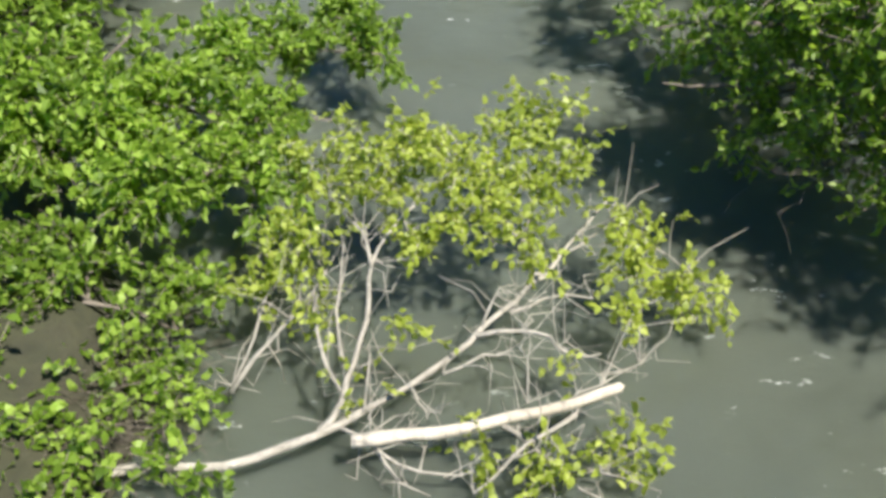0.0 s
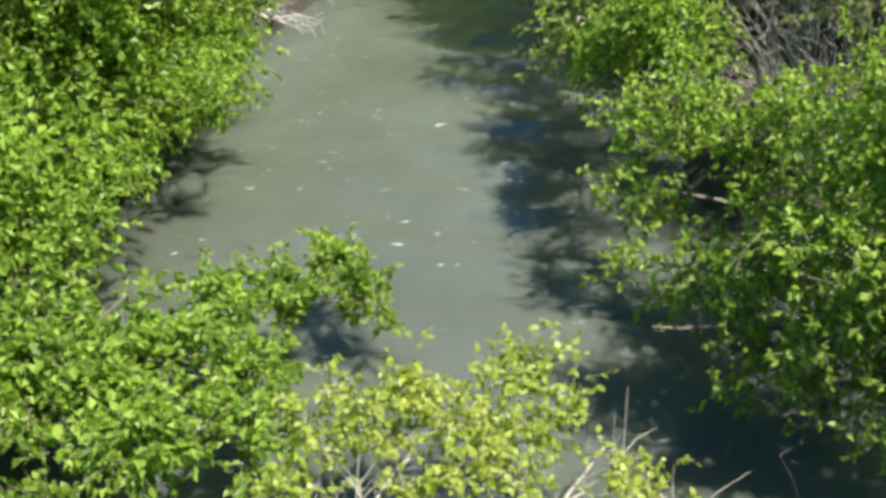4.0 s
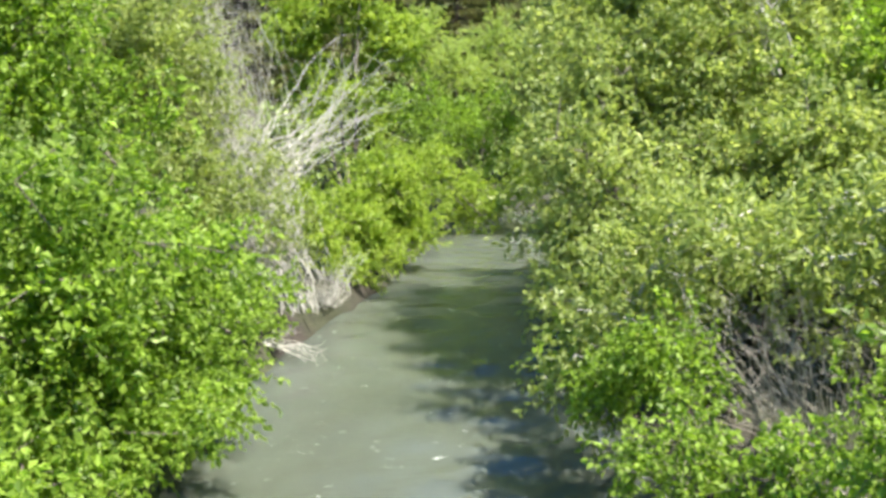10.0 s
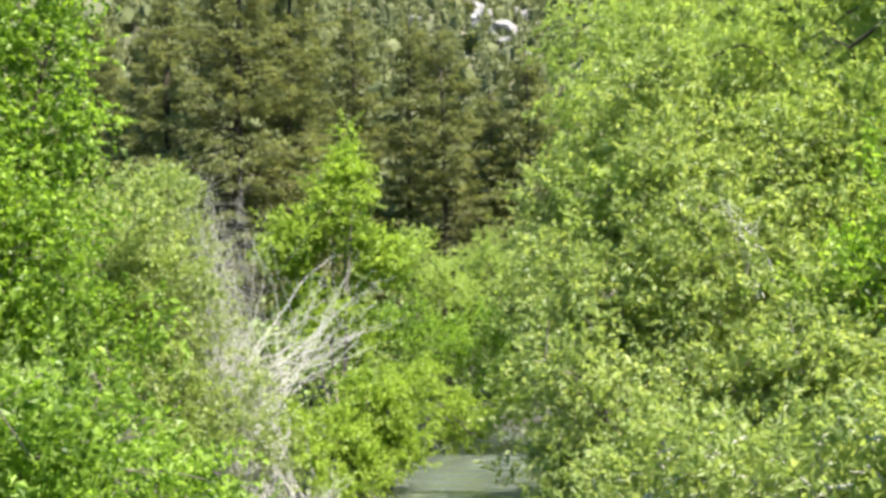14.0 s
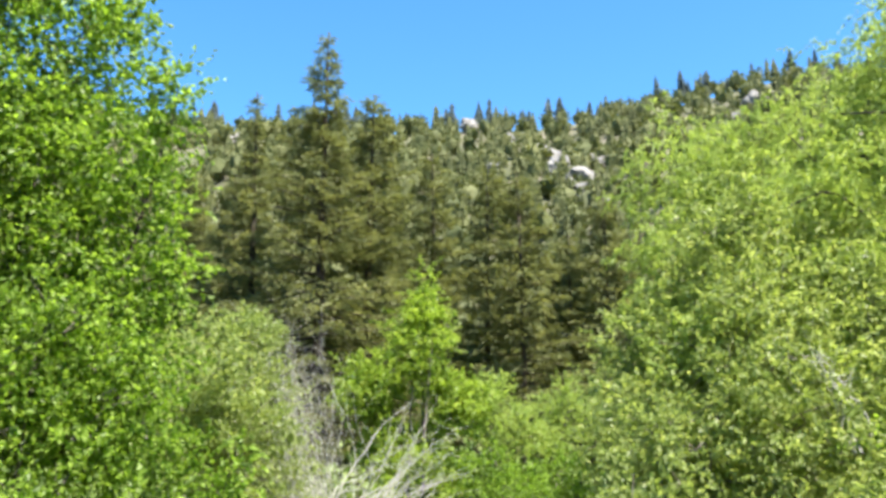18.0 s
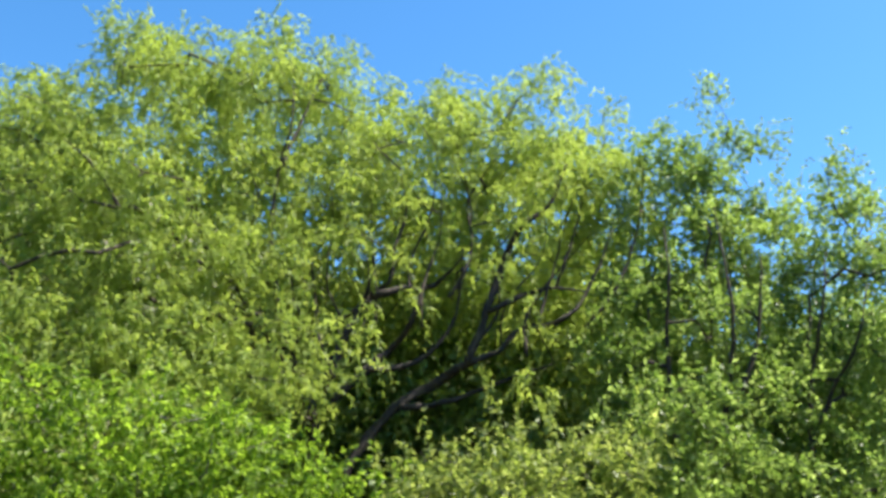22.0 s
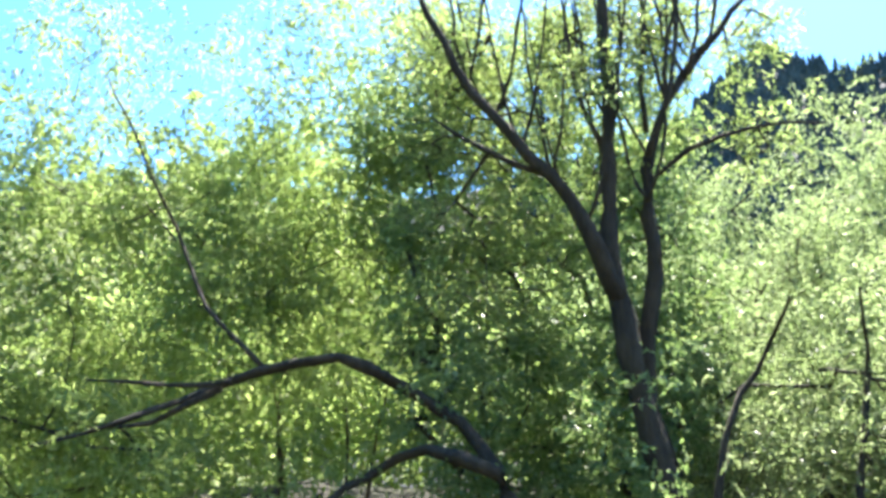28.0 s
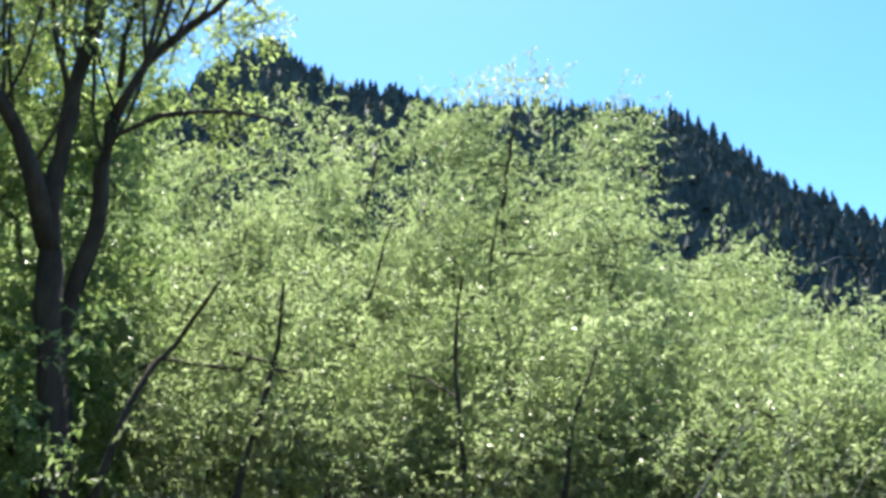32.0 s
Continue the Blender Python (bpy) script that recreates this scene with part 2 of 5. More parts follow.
def limb_mesh(name, pts, r0, r1, material, sides=8, wobble=0.0, rng=None, step=0.25):
    """One continuous tapered, slightly crooked limb."""
    c = smooth_line(pts, step, wobble, rng)
    n = len(c)
    d = unit(np.gradient(c, axis=0))
    ref = np.array([0.31, 0.17, 0.93])
    u = unit(np.cross(np.broadcast_to(ref, d.shape), d))
    w = np.cross(d, u)
    r = np.linspace(1, 0, n) ** 0.85 * (r0 - r1) + r1
    if rng is not None:
        r = r * (1 + rng.normal(size=n) * 0.1)
    th = np.arange(sides) * 2 * np.pi / sides
    lump = 1 + (np.random.default_rng(n + sides).normal(size=(n, sides)) * 0.13).clip(-0.25, 0.25)
    v = (c[:, None] + (np.cos(th)[None, :, None] * u[:, None] + np.sin(th)[None, :, None] * w[:, None]) * (r[:, None] * lump)[:, :, None]).reshape(-1, 3)
    i = np.arange(sides)
    j = (i + 1) % sides
    f = np.concatenate([np.stack([i, j, j + sides, i + sides], 1) + k * sides for k in range(n - 1)])
    v = np.concatenate([v, c[-1:] + d[-1:] * r1, c[:1] - d[:1] * r0 * 0.2])
    e, s = (n - 1) * sides, n * sides
    ends = np.concatenate([np.stack([e + i, e + j, np.full(sides, s), np.full(sides, s)], 1), np.stack([j, i, np.full(sides, s + 1), np.full(sides, s + 1)], 1)])
    me = bpy.data.meshes.new(name)
    me.from_pydata(v.tolist(), [], f.tolist() + [q[:3] for q in ends.tolist()])
    me.polygons.foreach_set("use_smooth", np.ones(len(me.polygons), bool))
    me.materials.append(material)
    return me


def spot(yaw, dist, pitch):
    """The place seen from the eye under yaw and pitch, at that distance over the plan."""
    a = radians(yaw)
    e = eye_at(yaw, max(-12, min(pitch, 14)) if yaw < 12 else 18)
    return np.array([e.x + dist * math.sin(a), e.y + dist * math.cos(a), e.z + dist * math.tan(radians(pitch))])


def knit(seeds, pts, seg=0.5, rng=None, rise=0.1):
    """Branches from the seed points to all pts, each joined to the nearest earlier branch. Returns points, parents, load."""
    P, par = [np.array(s[0], float) for s in seeds], [s[1] for s in seeds]
    A = np.array(P)
    order = np.argsort(np.min(np.linalg.norm(pts[:, None] - A[None], axis=2), axis=1))
    for k in order:
        c = pts[k]
        d = np.linalg.norm(A - c, axis=1) + np.maximum(A[:, 2] - c[2], 0) * 0.8
        j = int(np.argmin(d))
        a = A[j]
        L = np.linalg.norm(c - a)
        m = max(1, int(L / seg))
        bend = rng.normal(size=3) * 0.08 * L + np.array([0, 0, rise * L])
        add = []
        for i in range(1, m + 1):
            s = i / m
            add.append(a + (c - a) * s + bend * (4 * s * (1 - s)) * 0.5)
            par.append(j if i == 1 else len(A) + i - 2)
        A = np.concatenate([A, np.array(add)])
    load = np.zeros(len(A))
    kids = np.zeros(len(A))
    for i in range(len(A) - 1, -1, -1):
        if kids[i] == 0:
            load[i] += 1
        if par[i] >= 0:
            load[par[i]] += load[i]
            kids[par[i]] += 1
    return A, np.array(par), load


def nearer(lobes):
    """Lobes seen while the camera looks steeply down, where it is held a little lower."""
    d = eye_at(0, -32) - EYE
    return [(x + d.x, y + d.y, z + d.z, *r) for x, y, z, *r in lobes]


def closer(lobes, k):
    """The same lobes, drawn towards the eye: higher over the water and smaller."""
    return [(x * k, y * k, EYE.z + (z - EYE.z) * k, a * k, b * k, c * k) for x, y, z, a, b, c in lobes]


def in_lobes(rng, lobes, n, hollow=0.5, puff=0.31):
    """n places in the leafy puffs that make up a union of rounded lobes (x, y, z, rx, ry, rz), and their outward ways."""
    lb = np.array(lobes, float)
    size = (lb[:, 3] * lb[:, 4] * lb[:, 5]) ** (1 / 3)
    C, R, O = [], [], []
    for i in range(len(lb)):
        m = 34 if size[i] > 0.8 else 18
        u = unit(rng.normal(size=(m, 3)))
        c = lb[i, :3] + u * lb[i, 3:] * rng.uniform(hollow * 0.6, 0.8, (m, 1))
        keep = np.ones(m, bool)
        for j in range(len(lb)):
            if j != i:
                keep &= np.linalg.norm((c - lb[j, :3]) / lb[j, 3:], axis=1) > 0.45
        C.append(c[keep])
        O.append(u[keep])
        R.append(size[i] * puff * rng.uniform(0.6, 1.25, keep.sum()))
    C, R, O = np.concatenate(C), np.concatenate(R), np.concatenate(O)
    k = rng.choice(len(C), size=n, p=R ** 2 / (R ** 2).sum())
    u = unit(rng.normal(size=(n, 3)) + np.array([0, 0, 0.35]))
    q = C[k] + u * (R[k] * rng.random(n) ** 0.45)[:, None] * np.array([1.15, 1.15, 0.8])
    return q, unit(O[k] * 0.6 + u * 0.7)


def lobes_area(lobes):
    lb = np.array(lobes, float)
    return float(np.sum(4 * np.pi * ((lb[:, 3] * lb[:, 4]) ** 1.6 / 3 + (lb[:, 3] * lb[:, 5]) ** 1.6 / 3 + (lb[:, 4] * lb[:, 5]) ** 1.6 / 3) ** (1 / 1.6)))


def foliage(rng, centres, ways, per, leaf, droop=0.0, spray=0.55, along=9, up=0.6, fine=False, twigs=0.0, comb=(0, 0, 0)):
    """Leafy sprays round each centre, combed one way. leaf: (length, width). Returns leaf arrays and twig arrays."""
    n = len(centres)
    k = max(1, int(round(per / along)))
    d = unit(ways[:, None] * 0.55 + rng.normal(size=(n, k, 3)) * 0.75 + np.array([0, 0, 0.25 - droop * 0.6]) + np.array(comb))
    L = spray * rng.uniform(0.5, 1.25, (n, k, 1))
    s = centres[:, None] + rng.normal(size=(n, k, 3)) * spray * 0.3
    t = (np.arange(along) + rng.random((n, k, along))) / along
    sag = np.array([0, 0, -1.0]) * (droop * L)[:, :, None] * (t ** 2)[..., None]
    pos = s[:, :, None] + d[:, :, None] * (L[:, :, None] * t[..., None]) + sag
    ax = d[:, :, None] * 0.7 + rng.normal(size=pos.shape) * 0.6 + np.array([0, 0, -0.25 - droop])
    pos, ax = pos.reshape(-1, 3), ax.reshape(-1, 3)
    m = len(pos)
    sz = rng.uniform(0.65, 1.25, m)
    lv = blades(rng, pos, ax, leaf[0] * sz, leaf[1] * sz, up, fine=fine)
    tw = None
    if twigs:
        a = s.reshape(-1, 3)
        b = (s + d * L + np.array([0, 0, -1.0]) * droop * L).reshape(-1, 3)
        tw = tubes(a, b, np.full(len(a), twigs), np.full(len(a), twigs * 0.5), 3)
    return lv, tw


def joined(*pairs):
    vs, fs, o = [], [], 0
    for v, f in pairs:
        vs.append(v)
        fs.append(f + o)
        o += len(v)
    return np.concatenate(vs), np.concatenate(fs)


def leafy(name, seed, base, lobes, leaf_mat, bark, label, category, stems=3, leaf=(0.07, 0.045), cover=2.2, droop=0.1, spray=0.5, per=54,
          along=9, limbs=(), twig=0.003, thick=0.012, fine=False, hollow=0.5, up=0.3, group="", skirt=True, comb=(0, 0, 0)):
    """A broad-leaved tree or shrub: stems or given limbs, branches knitted to the crown's lobes, and leafy sprays."""
    rng = np.random.default_rng(seed)
    base = np.array(base, float)
    ob = thing(name, base, label, category, group)
    if np.hypot(base[0], base[1]) > 13:  # single leaves cannot be told
        leaf, cover = (leaf[0] * 1.15, leaf[1] * 1.15), cover * 0.85
    total = cover * lobes_area(lobes) / (leaf[0] * leaf[1] * 0.55)
    if skirt and category == "bush" and np.hypot(base[0], base[1]) < 18:  # leafy down to the ground
        lobes = list(lobes) + [(x, y, max(0.55, z * 0.5), a * 0.95, b * 0.95, c * 0.8) for x, y, z, a, b, c in lobes if z > 1.3]
        total *= 1.15
    n = max(12, int(total / per))
    c, o = in_lobes(rng, lobes, n, hollow)
    c[:, 2] = np.maximum(c[:, 2], 0.25)
    seeds = []
    for line, r0, r1 in limbs:
        pts = smooth_line(line, 0.4)
        part("trunk" if not seeds else "limb", limb_mesh("limb", line, r0, r1, bark, 9, 0.012, rng), ob)
        s0 = len(seeds)
        seeds += [(q, -1 if i == 0 else s0 + i - 1) for i, q in enumerate(pts)]
    fixed = len(seeds)
    if not limbs:
        mid = np.array(lobes, float)[:, :3]
        for i in range(stems):
            to = mid[i % len(mid)] + rng.normal(size=3) * 0.25
            line = [base + np.array([rng.normal() * 0.12, rng.normal() * 0.12, -0.15]), base * 0.55 + to * 0.45 + rng.normal(size=3) * 0.15, to]
            h = np.linalg.norm(to - base)
            part("stem", limb_mesh("stem", line, 0.007 * h + 0.01, 0.006, bark, 7, 0.015, rng), ob)
            s0 = len(seeds)
            seeds += [(q, -1 if j == 0 else s0 + j - 1) for j, q in enumerate(smooth_line(line, 0.4))]
        fixed = len(seeds)
    pick = c[rng.permutation(n)[:min(n, 420)]]
    A, par, load = knit(seeds, pick, 0.55, rng)
    ids = np.arange(fixed, len(A))
    rad = np.minimum(thick * 0.55 * np.sqrt(load), thick * (3 if limbs else 2.6))
    tb = tubes(A[par[ids]], A[ids], np.minimum(rad[par[ids]], rad[ids] * 1.5), rad[ids], 5)
    far = np.hypot(base[0], base[1]) > 10.05  # no twigs where they cannot be told
    leaves, tw = foliage(rng, c, o, per, leaf, droop, spray, along, up, fine, 0.0 if far else twig, comb)
    part("branchwork", to_mesh("branchwork", *tb, bark, True), ob)
    if tw is not None:
        part("twig_tangle", to_mesh("twig_tangle", *tw, bark), ob)
    part("crown", to_mesh("crown", *leaves, leaf_mat), ob)
    return ob


def band(line, drop, r, dist, step, ends=None, flat=1.0):
    """Lobes side by side under an outline of (yaw, pitch) points, drop degrees lower, a little uneven."""
    ys, ps = [q[0] for q in line], [q[1] for q in line]
    a, b = ends or (ys[0], ys[-1])
    return [lobe(float(y), dist + (0, 0.5, -0.4)[k % 3], float(np.interp(y, ys, ps)) - drop + (0.5, -0.6, 0.2, -0.9)[k % 4], r * (1, 0.86, 1.1)[k % 3], r, r * flat) for k, y in enumerate(np.arange(a, b + 0.1, step))]


def lobe(yaw, dist, pitch, rx, ry=None, rz=None):
    return (*spot(yaw, dist, pitch), rx, ry or rx, rz or rx)

# ---- land and water ----
BANK_Y = [-30, 0, 2.2, 3, 3.8, 5, 8, 12, 17, 20, 25, 31, 36, 42, 50, 60]
BANK_L = [-3.2, -2.6, -1.75, -1.6, -1.7, -2.4, -3.4, -3.6, -2.9, -2.5, -1.5, -0.8, -0.4, 0.6, 5.0, 14.0]
BANK_R = [3.4, 3.6, 3.5, 3.4, 3.2, 3.0, 2.5, 2.5, 2.5, 2.7, 3.3, 3.8, 4.3, 5.2, 10.0, 20.0]
RIDGE_YAW = [-180, -90, -40, -18, -7, 3, 10, 17, 30, 45, 60, 72, 76, 81, 86, 92, 100, 112, 122, 126, 129.5, 134, 137.5, 141, 147, 153, 156, 158.5, 162.5, 167.5, 180]
RIDGE_UP = [9, 14, 20, 20.8, 21.3, 21.6, 22.2, 22.9, 21, 16, 12, 13, 16, 18.6, 20.4, 20.4, 19.5, 21, 22, 25.0, 27.3, 25.0, 25.2, 24.3, 24.5, 24.1, 23.6, 22.1, 18.8, 16.4, 9]
FOOT_YAW = [-180, -50, 30, 60, 72, 76, 95, 108, 120, 180]
FOOT_R = [150, 95, 95, 120, 70, 45, 45, 90, 150, 150]
TOP_R = [900, 480, 480, 480, 300, 190, 190, 600, 1100, 900]


def land(x, y):
    """Height of the ground at arrays x, y."""
    r, yaw = np.hypot(x, y), np.degrees(np.arctan2(x, y))
    l, rr = np.interp(y, BANK_Y, BANK_L), np.interp(y, BANK_Y, BANK_R)
    out = np.maximum(l - x, x - rr)
    out = np.where(y > 58, np.maximum(out, 3), out)
    wob = 0.25 * np.sin(x * 1.9 + y * 0.7) * np.sin(y * 1.3 - x * 0.4)
    bank = -0.55 + np.clip((out + 0.35 + 0.6 * wob) / 0.8, 0, 1) ** 1.3 * 1.05
    z = bank + np.clip(out, 0, 40) * 0.035 + np.clip(out - 0.6, 0, 1) * wob * 0.6
    z = z + 3.4 * np.clip((r - 11.2) / 3.0, 0, 1) * np.clip((yaw - 90) / 6, 0, 1) * np.clip((170 - yaw) / 6, 0, 1)  # the road-side bank
    z = z + 0.9 * np.clip((r - 11.5) / 3.0, 0, 1) * np.clip((yaw - 88) / 5, 0, 1) * np.clip((121 - yaw) / 5, 0, 1)
    f, t = np.interp(yaw, FOOT_YAW, FOOT_R), np.interp(yaw, FOOT_YAW, TOP_R)
    top = EYE.z + t * np.tan(np.radians(np.interp(yaw, RIDGE_YAW, RIDGE_UP)))
    s = np.clip((r - f) / (t - f), 0, 1)
    hill = top * (0.82 * s + 0.18 * s * s)
    rough = np.sin(s * np.pi) * (np.sin(yaw * 0.7 + r * 0.019) * 0.018 + np.sin(yaw * 1.3 - r * 0.045) * 0.008) * top
    back = np.clip((r - t) / (t * 1.5), 0, 1)
    return z + (hill + rough) * (1 - 0.55 * back) * np.where(r > f, 1, 0)


na = 320
rings = np.concatenate([[0.05], np.arange(0.5, 48, 0.45), 48 * 1.06 ** np.arange(0, 76)])
ang = np.arange(na) * 2 * np.pi / na
gx, gy = rings[:, None] * np.sin(ang), rings[:, None] * np.cos(ang)
gv = np.stack([gx, gy, land(gx, gy)], 2).reshape(-1, 3)
i0 = np.arange(na)
i1 = (i0 + 1) % na
gf = np.concatenate([np.stack([i0, i0 + na, i1 + na, i1], 1) + k * na for k in range(len(rings) - 1)])
ground = new("ground", to_mesh("ground", gv, gf, GROUND, True))
for mat in (HILLSIDE, MEADOW, FOREST):
    ground.data.materials.append(mat)
mid_yaw = np.tile((np.degrees(ang) + 180 + 180 / na) % 360 - 180, len(rings) - 1)
mid_r = np.repeat(rings[:-1], na)
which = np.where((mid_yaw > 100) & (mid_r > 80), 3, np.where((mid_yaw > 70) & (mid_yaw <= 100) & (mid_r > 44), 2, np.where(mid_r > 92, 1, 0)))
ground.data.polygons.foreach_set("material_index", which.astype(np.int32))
tagged(ground, "valley floor and scrubby hillsides of soil and thin grass", "ground", kind="structure")

# the stream's surface, with soft standing ripples
wy = np.arange(-30, 60.01, 0.18)
wa = np.linspace(0, 1, 44)
lw, rw = np.interp(wy, BANK_Y, BANK_L) - 0.6, np.interp(wy, BANK_Y, BANK_R) + 0.6
wx = lw[:, None] * (1 - wa) + rw[:, None] * wa
wyy = np.broadcast_to(wy[:, None], wx.shape)
wrng = np.random.default_rng(3)
wz = np.zeros(wx.shape)
for _ in range(26):
    th, wl = wrng.uniform(0, 6.283), wrng.uniform(0.35, 1.6)
    wz += 0.0032 * wl * np.sin((wx * math.cos(th) + wyy * math.sin(th)) * 6.283 / wl + wrng.uniform(0, 6) + 0.8 * np.sin(wx * 0.9 + wyy * 0.7))
wv = np.stack([wx, wyy, wz], 2).reshape(-1, 3)
nw = len(wa)
a0 = (np.arange(len(wy) - 1)[:, None] * nw + np.arange(nw - 1)[None]).ravel()
water = new("water", to_mesh("water", wv, np.stack([a0, a0 + 1, a0 + nw + 1, a0 + nw], 1), WATER, True))
tagged(water, "cloudy grey-green stream with small ripples and foam", "stream", kind="structure")

# ---- the fallen tree over the water ----
def fallen_tree():
    rng = np.random.default_rng(11)
    ob = thing("fallen_tree", (-2.6, 2.75, 0.15), "fallen pale tree with yellow-green leaves lying across the stream", "fallen tree")
    spine = [(-3.3, 2.5, 0.42), (-2.7, 2.56, 0.36), (-2.16, 2.66, 0.30), (-1.59, 2.80, 0.30), (-1.13, 2.81, 0.33), (-0.87, 2.88, 0.36), (-0.61, 3.02, 0.38), (-0.29, 3.22, 0.42), (-0.06, 3.39, 0.46), (0.08, 3.58, 0.48), (0.43, 3.95, 0.52), (0.64, 4.27, 0.54), (0.85, 4.58, 0.55)]
    part("trunk", limb_mesh("trunk", spine, 0.029, 0.008, BARK_PALE, 9, 0.006, rng, 0.12), ob)
    lines = []

    def arm(line, r):
        lines.append((line, part("branch", limb_mesh("branch", line, r * 0.8, r * 0.25, BARK_PALE, 6, 0.008, rng, 0.1), ob)))

    arm([(-0.71, 2.97, 0.38), (-0.61, 3.08, 0.45), (-0.60, 3.18, 0.50), (-0.50, 3.46, 0.65), (-0.49, 3.78, 0.75), (-0.39, 3.92, 0.85), (-0.27, 4.00, 0.95)], 0.024)
    arm([(-0.49, 3.74, 0.75), (-0.53, 3.85, 0.85), (-0.59, 3.93, 0.90)], 0.012)
    arm([(-0.61, 3.11, 0.50), (-0.74, 3.36, 0.60), (-0.76, 3.62, 0.70), (-0.68, 3.77, 0.80)], 0.013)
    arm([(-0.61, 3.26, 0.50), (-0.65, 3.44, 0.60), (-0.64, 3.62, 0.70), (-0.64, 3.86, 0.80)], 0.013)
    arm([(-1.19, 3.24, 0.35), (-1.06, 3.34, 0.50), (-0.95, 3.44, 0.60), (-0.83, 3.50, 0.70)], 0.016)
    arm([(-1.19, 3.28, 0.35), (-1.08, 3.45, 0.55), (-1.06, 3.55, 0.65)], 0.012)
    arm([(0.05, 3.51, 0.48), (0.28, 3.53, 0.50), (0.40, 3.49, 0.50), (0.53, 3.37, 0.48), (0.68, 3.41, 0.45)], 0.016)
    arm([(0.23, 3.66, 0.50), (0.41, 3.75, 0.52), (0.67, 3.77, 0.50)], 0.013)
    arm([(0.08, 3.58, 0.48), (0.13, 3.66, 0.58), (0.17, 3.69, 0.65)], 0.012)
    arm([(0.43, 3.95, 0.52), (0.30, 3.91, 0.60), (0.31, 4.02, 0.70), (0.35, 4.10, 0.80)], 0.014)
    arm([(0.58, 4.13, 0.53), (0.70, 4.21, 0.55), (0.83, 4.30, 0.60)], 0.011)
    arm([(-0.29, 3.22, 0.42), (-0.22, 3.13, 0.40), (-0.19, 3.04, 0.38)], 0.012)
    arm([(-0.49, 2.93, 0.38), (-0.33, 2.81, 0.33), (-0.11, 2.76, 0.30), (0.04, 2.80, 0.30)], 0.014)
    arm([(0.52, 3.01, 0.45), (0.31, 2.87, 0.40), (0.15, 2.76, 0.35), (0.03, 2.67, 0.30)], 0.016)
    arm([(0.17, 2.97, 0.42), (0.31, 2.87, 0.38), (0.46, 2.74, 0.33), (0.61, 2.64, 0.30)], 0.017)
    arm([(0.36, 2.84, 0.35), (0.57, 2.78, 0.32), (0.73, 2.75, 0.30), (0.88, 2.70, 0.28)], 0.011)
    arm([(0.68, 3.33, 0.38), (0.88, 3.39, 0.40), (1.06, 3.59, 0.40)], 0.008)
    arm([(-0.50, 3.06, 0.40), (-0.49, 3.30, 0.50), (-0.49, 3.37, 0.55)], 0.010)
    arm([(-0.12, 3.27, 0.45), (0.08, 3.34, 0.50), (0.22, 3.39, 0.50)], 0.012)
    arm([(0.83, 4.30, 0.60), (1.11, 4.02, 0.58), (1.28, 3.92, 0.50)], 0.010)
    arm([(-0.44, 2.89, 0.35), (-0.32, 2.73, 0.30), (-0.17, 2.69, 0.25)], 0.012)
    arm([(-0.64, 3.01, 0.37), (-0.39, 2.94, 0.35), (-0.20, 2.91, 0.33)], 0.012)
    arm([(0.29, 3.08, 0.45), (0.29, 3.24, 0.60), (0.31, 3.34, 0.65)], 0.007)
    arm([(0.49, 3.13, 0.40), (0.66, 3.19, 0.45), (0.95, 3.43, 0.40)], 0.007)
    # finer bare twigs
    for line, branch in lines:
        src = smooth_line(line, 0.15)
        m = 11
        a = src[rng.integers(0, len(src), m)]
        d = unit(rng.normal(size=(m, 3)) + np.array([0.45, 0.5, 0.25]))
        L = rng.uniform(0.1, 0.36, (m, 1))
        mid, end = a + d * L * 0.55 + rng.normal(size=(m, 3)) * 0.03, a + d * L + rng.normal(size=(m, 3)) * 0.07
        r = rng.uniform(0.0018, 0.0042, m)
        part("twig_tangle", to_mesh("twig_tangle", *joined(tubes(a, mid, r, r * 0.8, 4), tubes(mid, end, r * 0.8, r * 0.4, 4)), BARK_PALE), branch)
    lobes = [(-0.54, 4.46, 1.00, 0.25, 0.20, 0.15), (-0.26, 4.46, 1.00, 0.30, 0.22, 0.15), (-0.04, 4.29, 1.00, 0.25, 0.20, 0.15), (0.25, 4.51, 1.00, 0.20, 0.20, 0.15), (0.39, 4.86, 1.00, 0.16, 0.14, 0.12), (0.60, 4.80, 1.00, 0.12, 0.12, 0.10), (0.58, 4.41, 0.95, 0.18, 0.18, 0.14), (0.33, 4.22, 0.90, 0.20, 0.20, 0.15), (0.08, 3.98, 0.85, 0.22, 0.20, 0.14), (-0.22, 3.95, 0.80, 0.28, 0.16, 0.12), (-0.44, 4.22, 0.90, 0.26, 0.20, 0.14), (-0.83, 4.44, 0.90, 0.25, 0.20, 0.16), (-0.89, 3.86, 0.80, 0.28, 0.20, 0.16)]
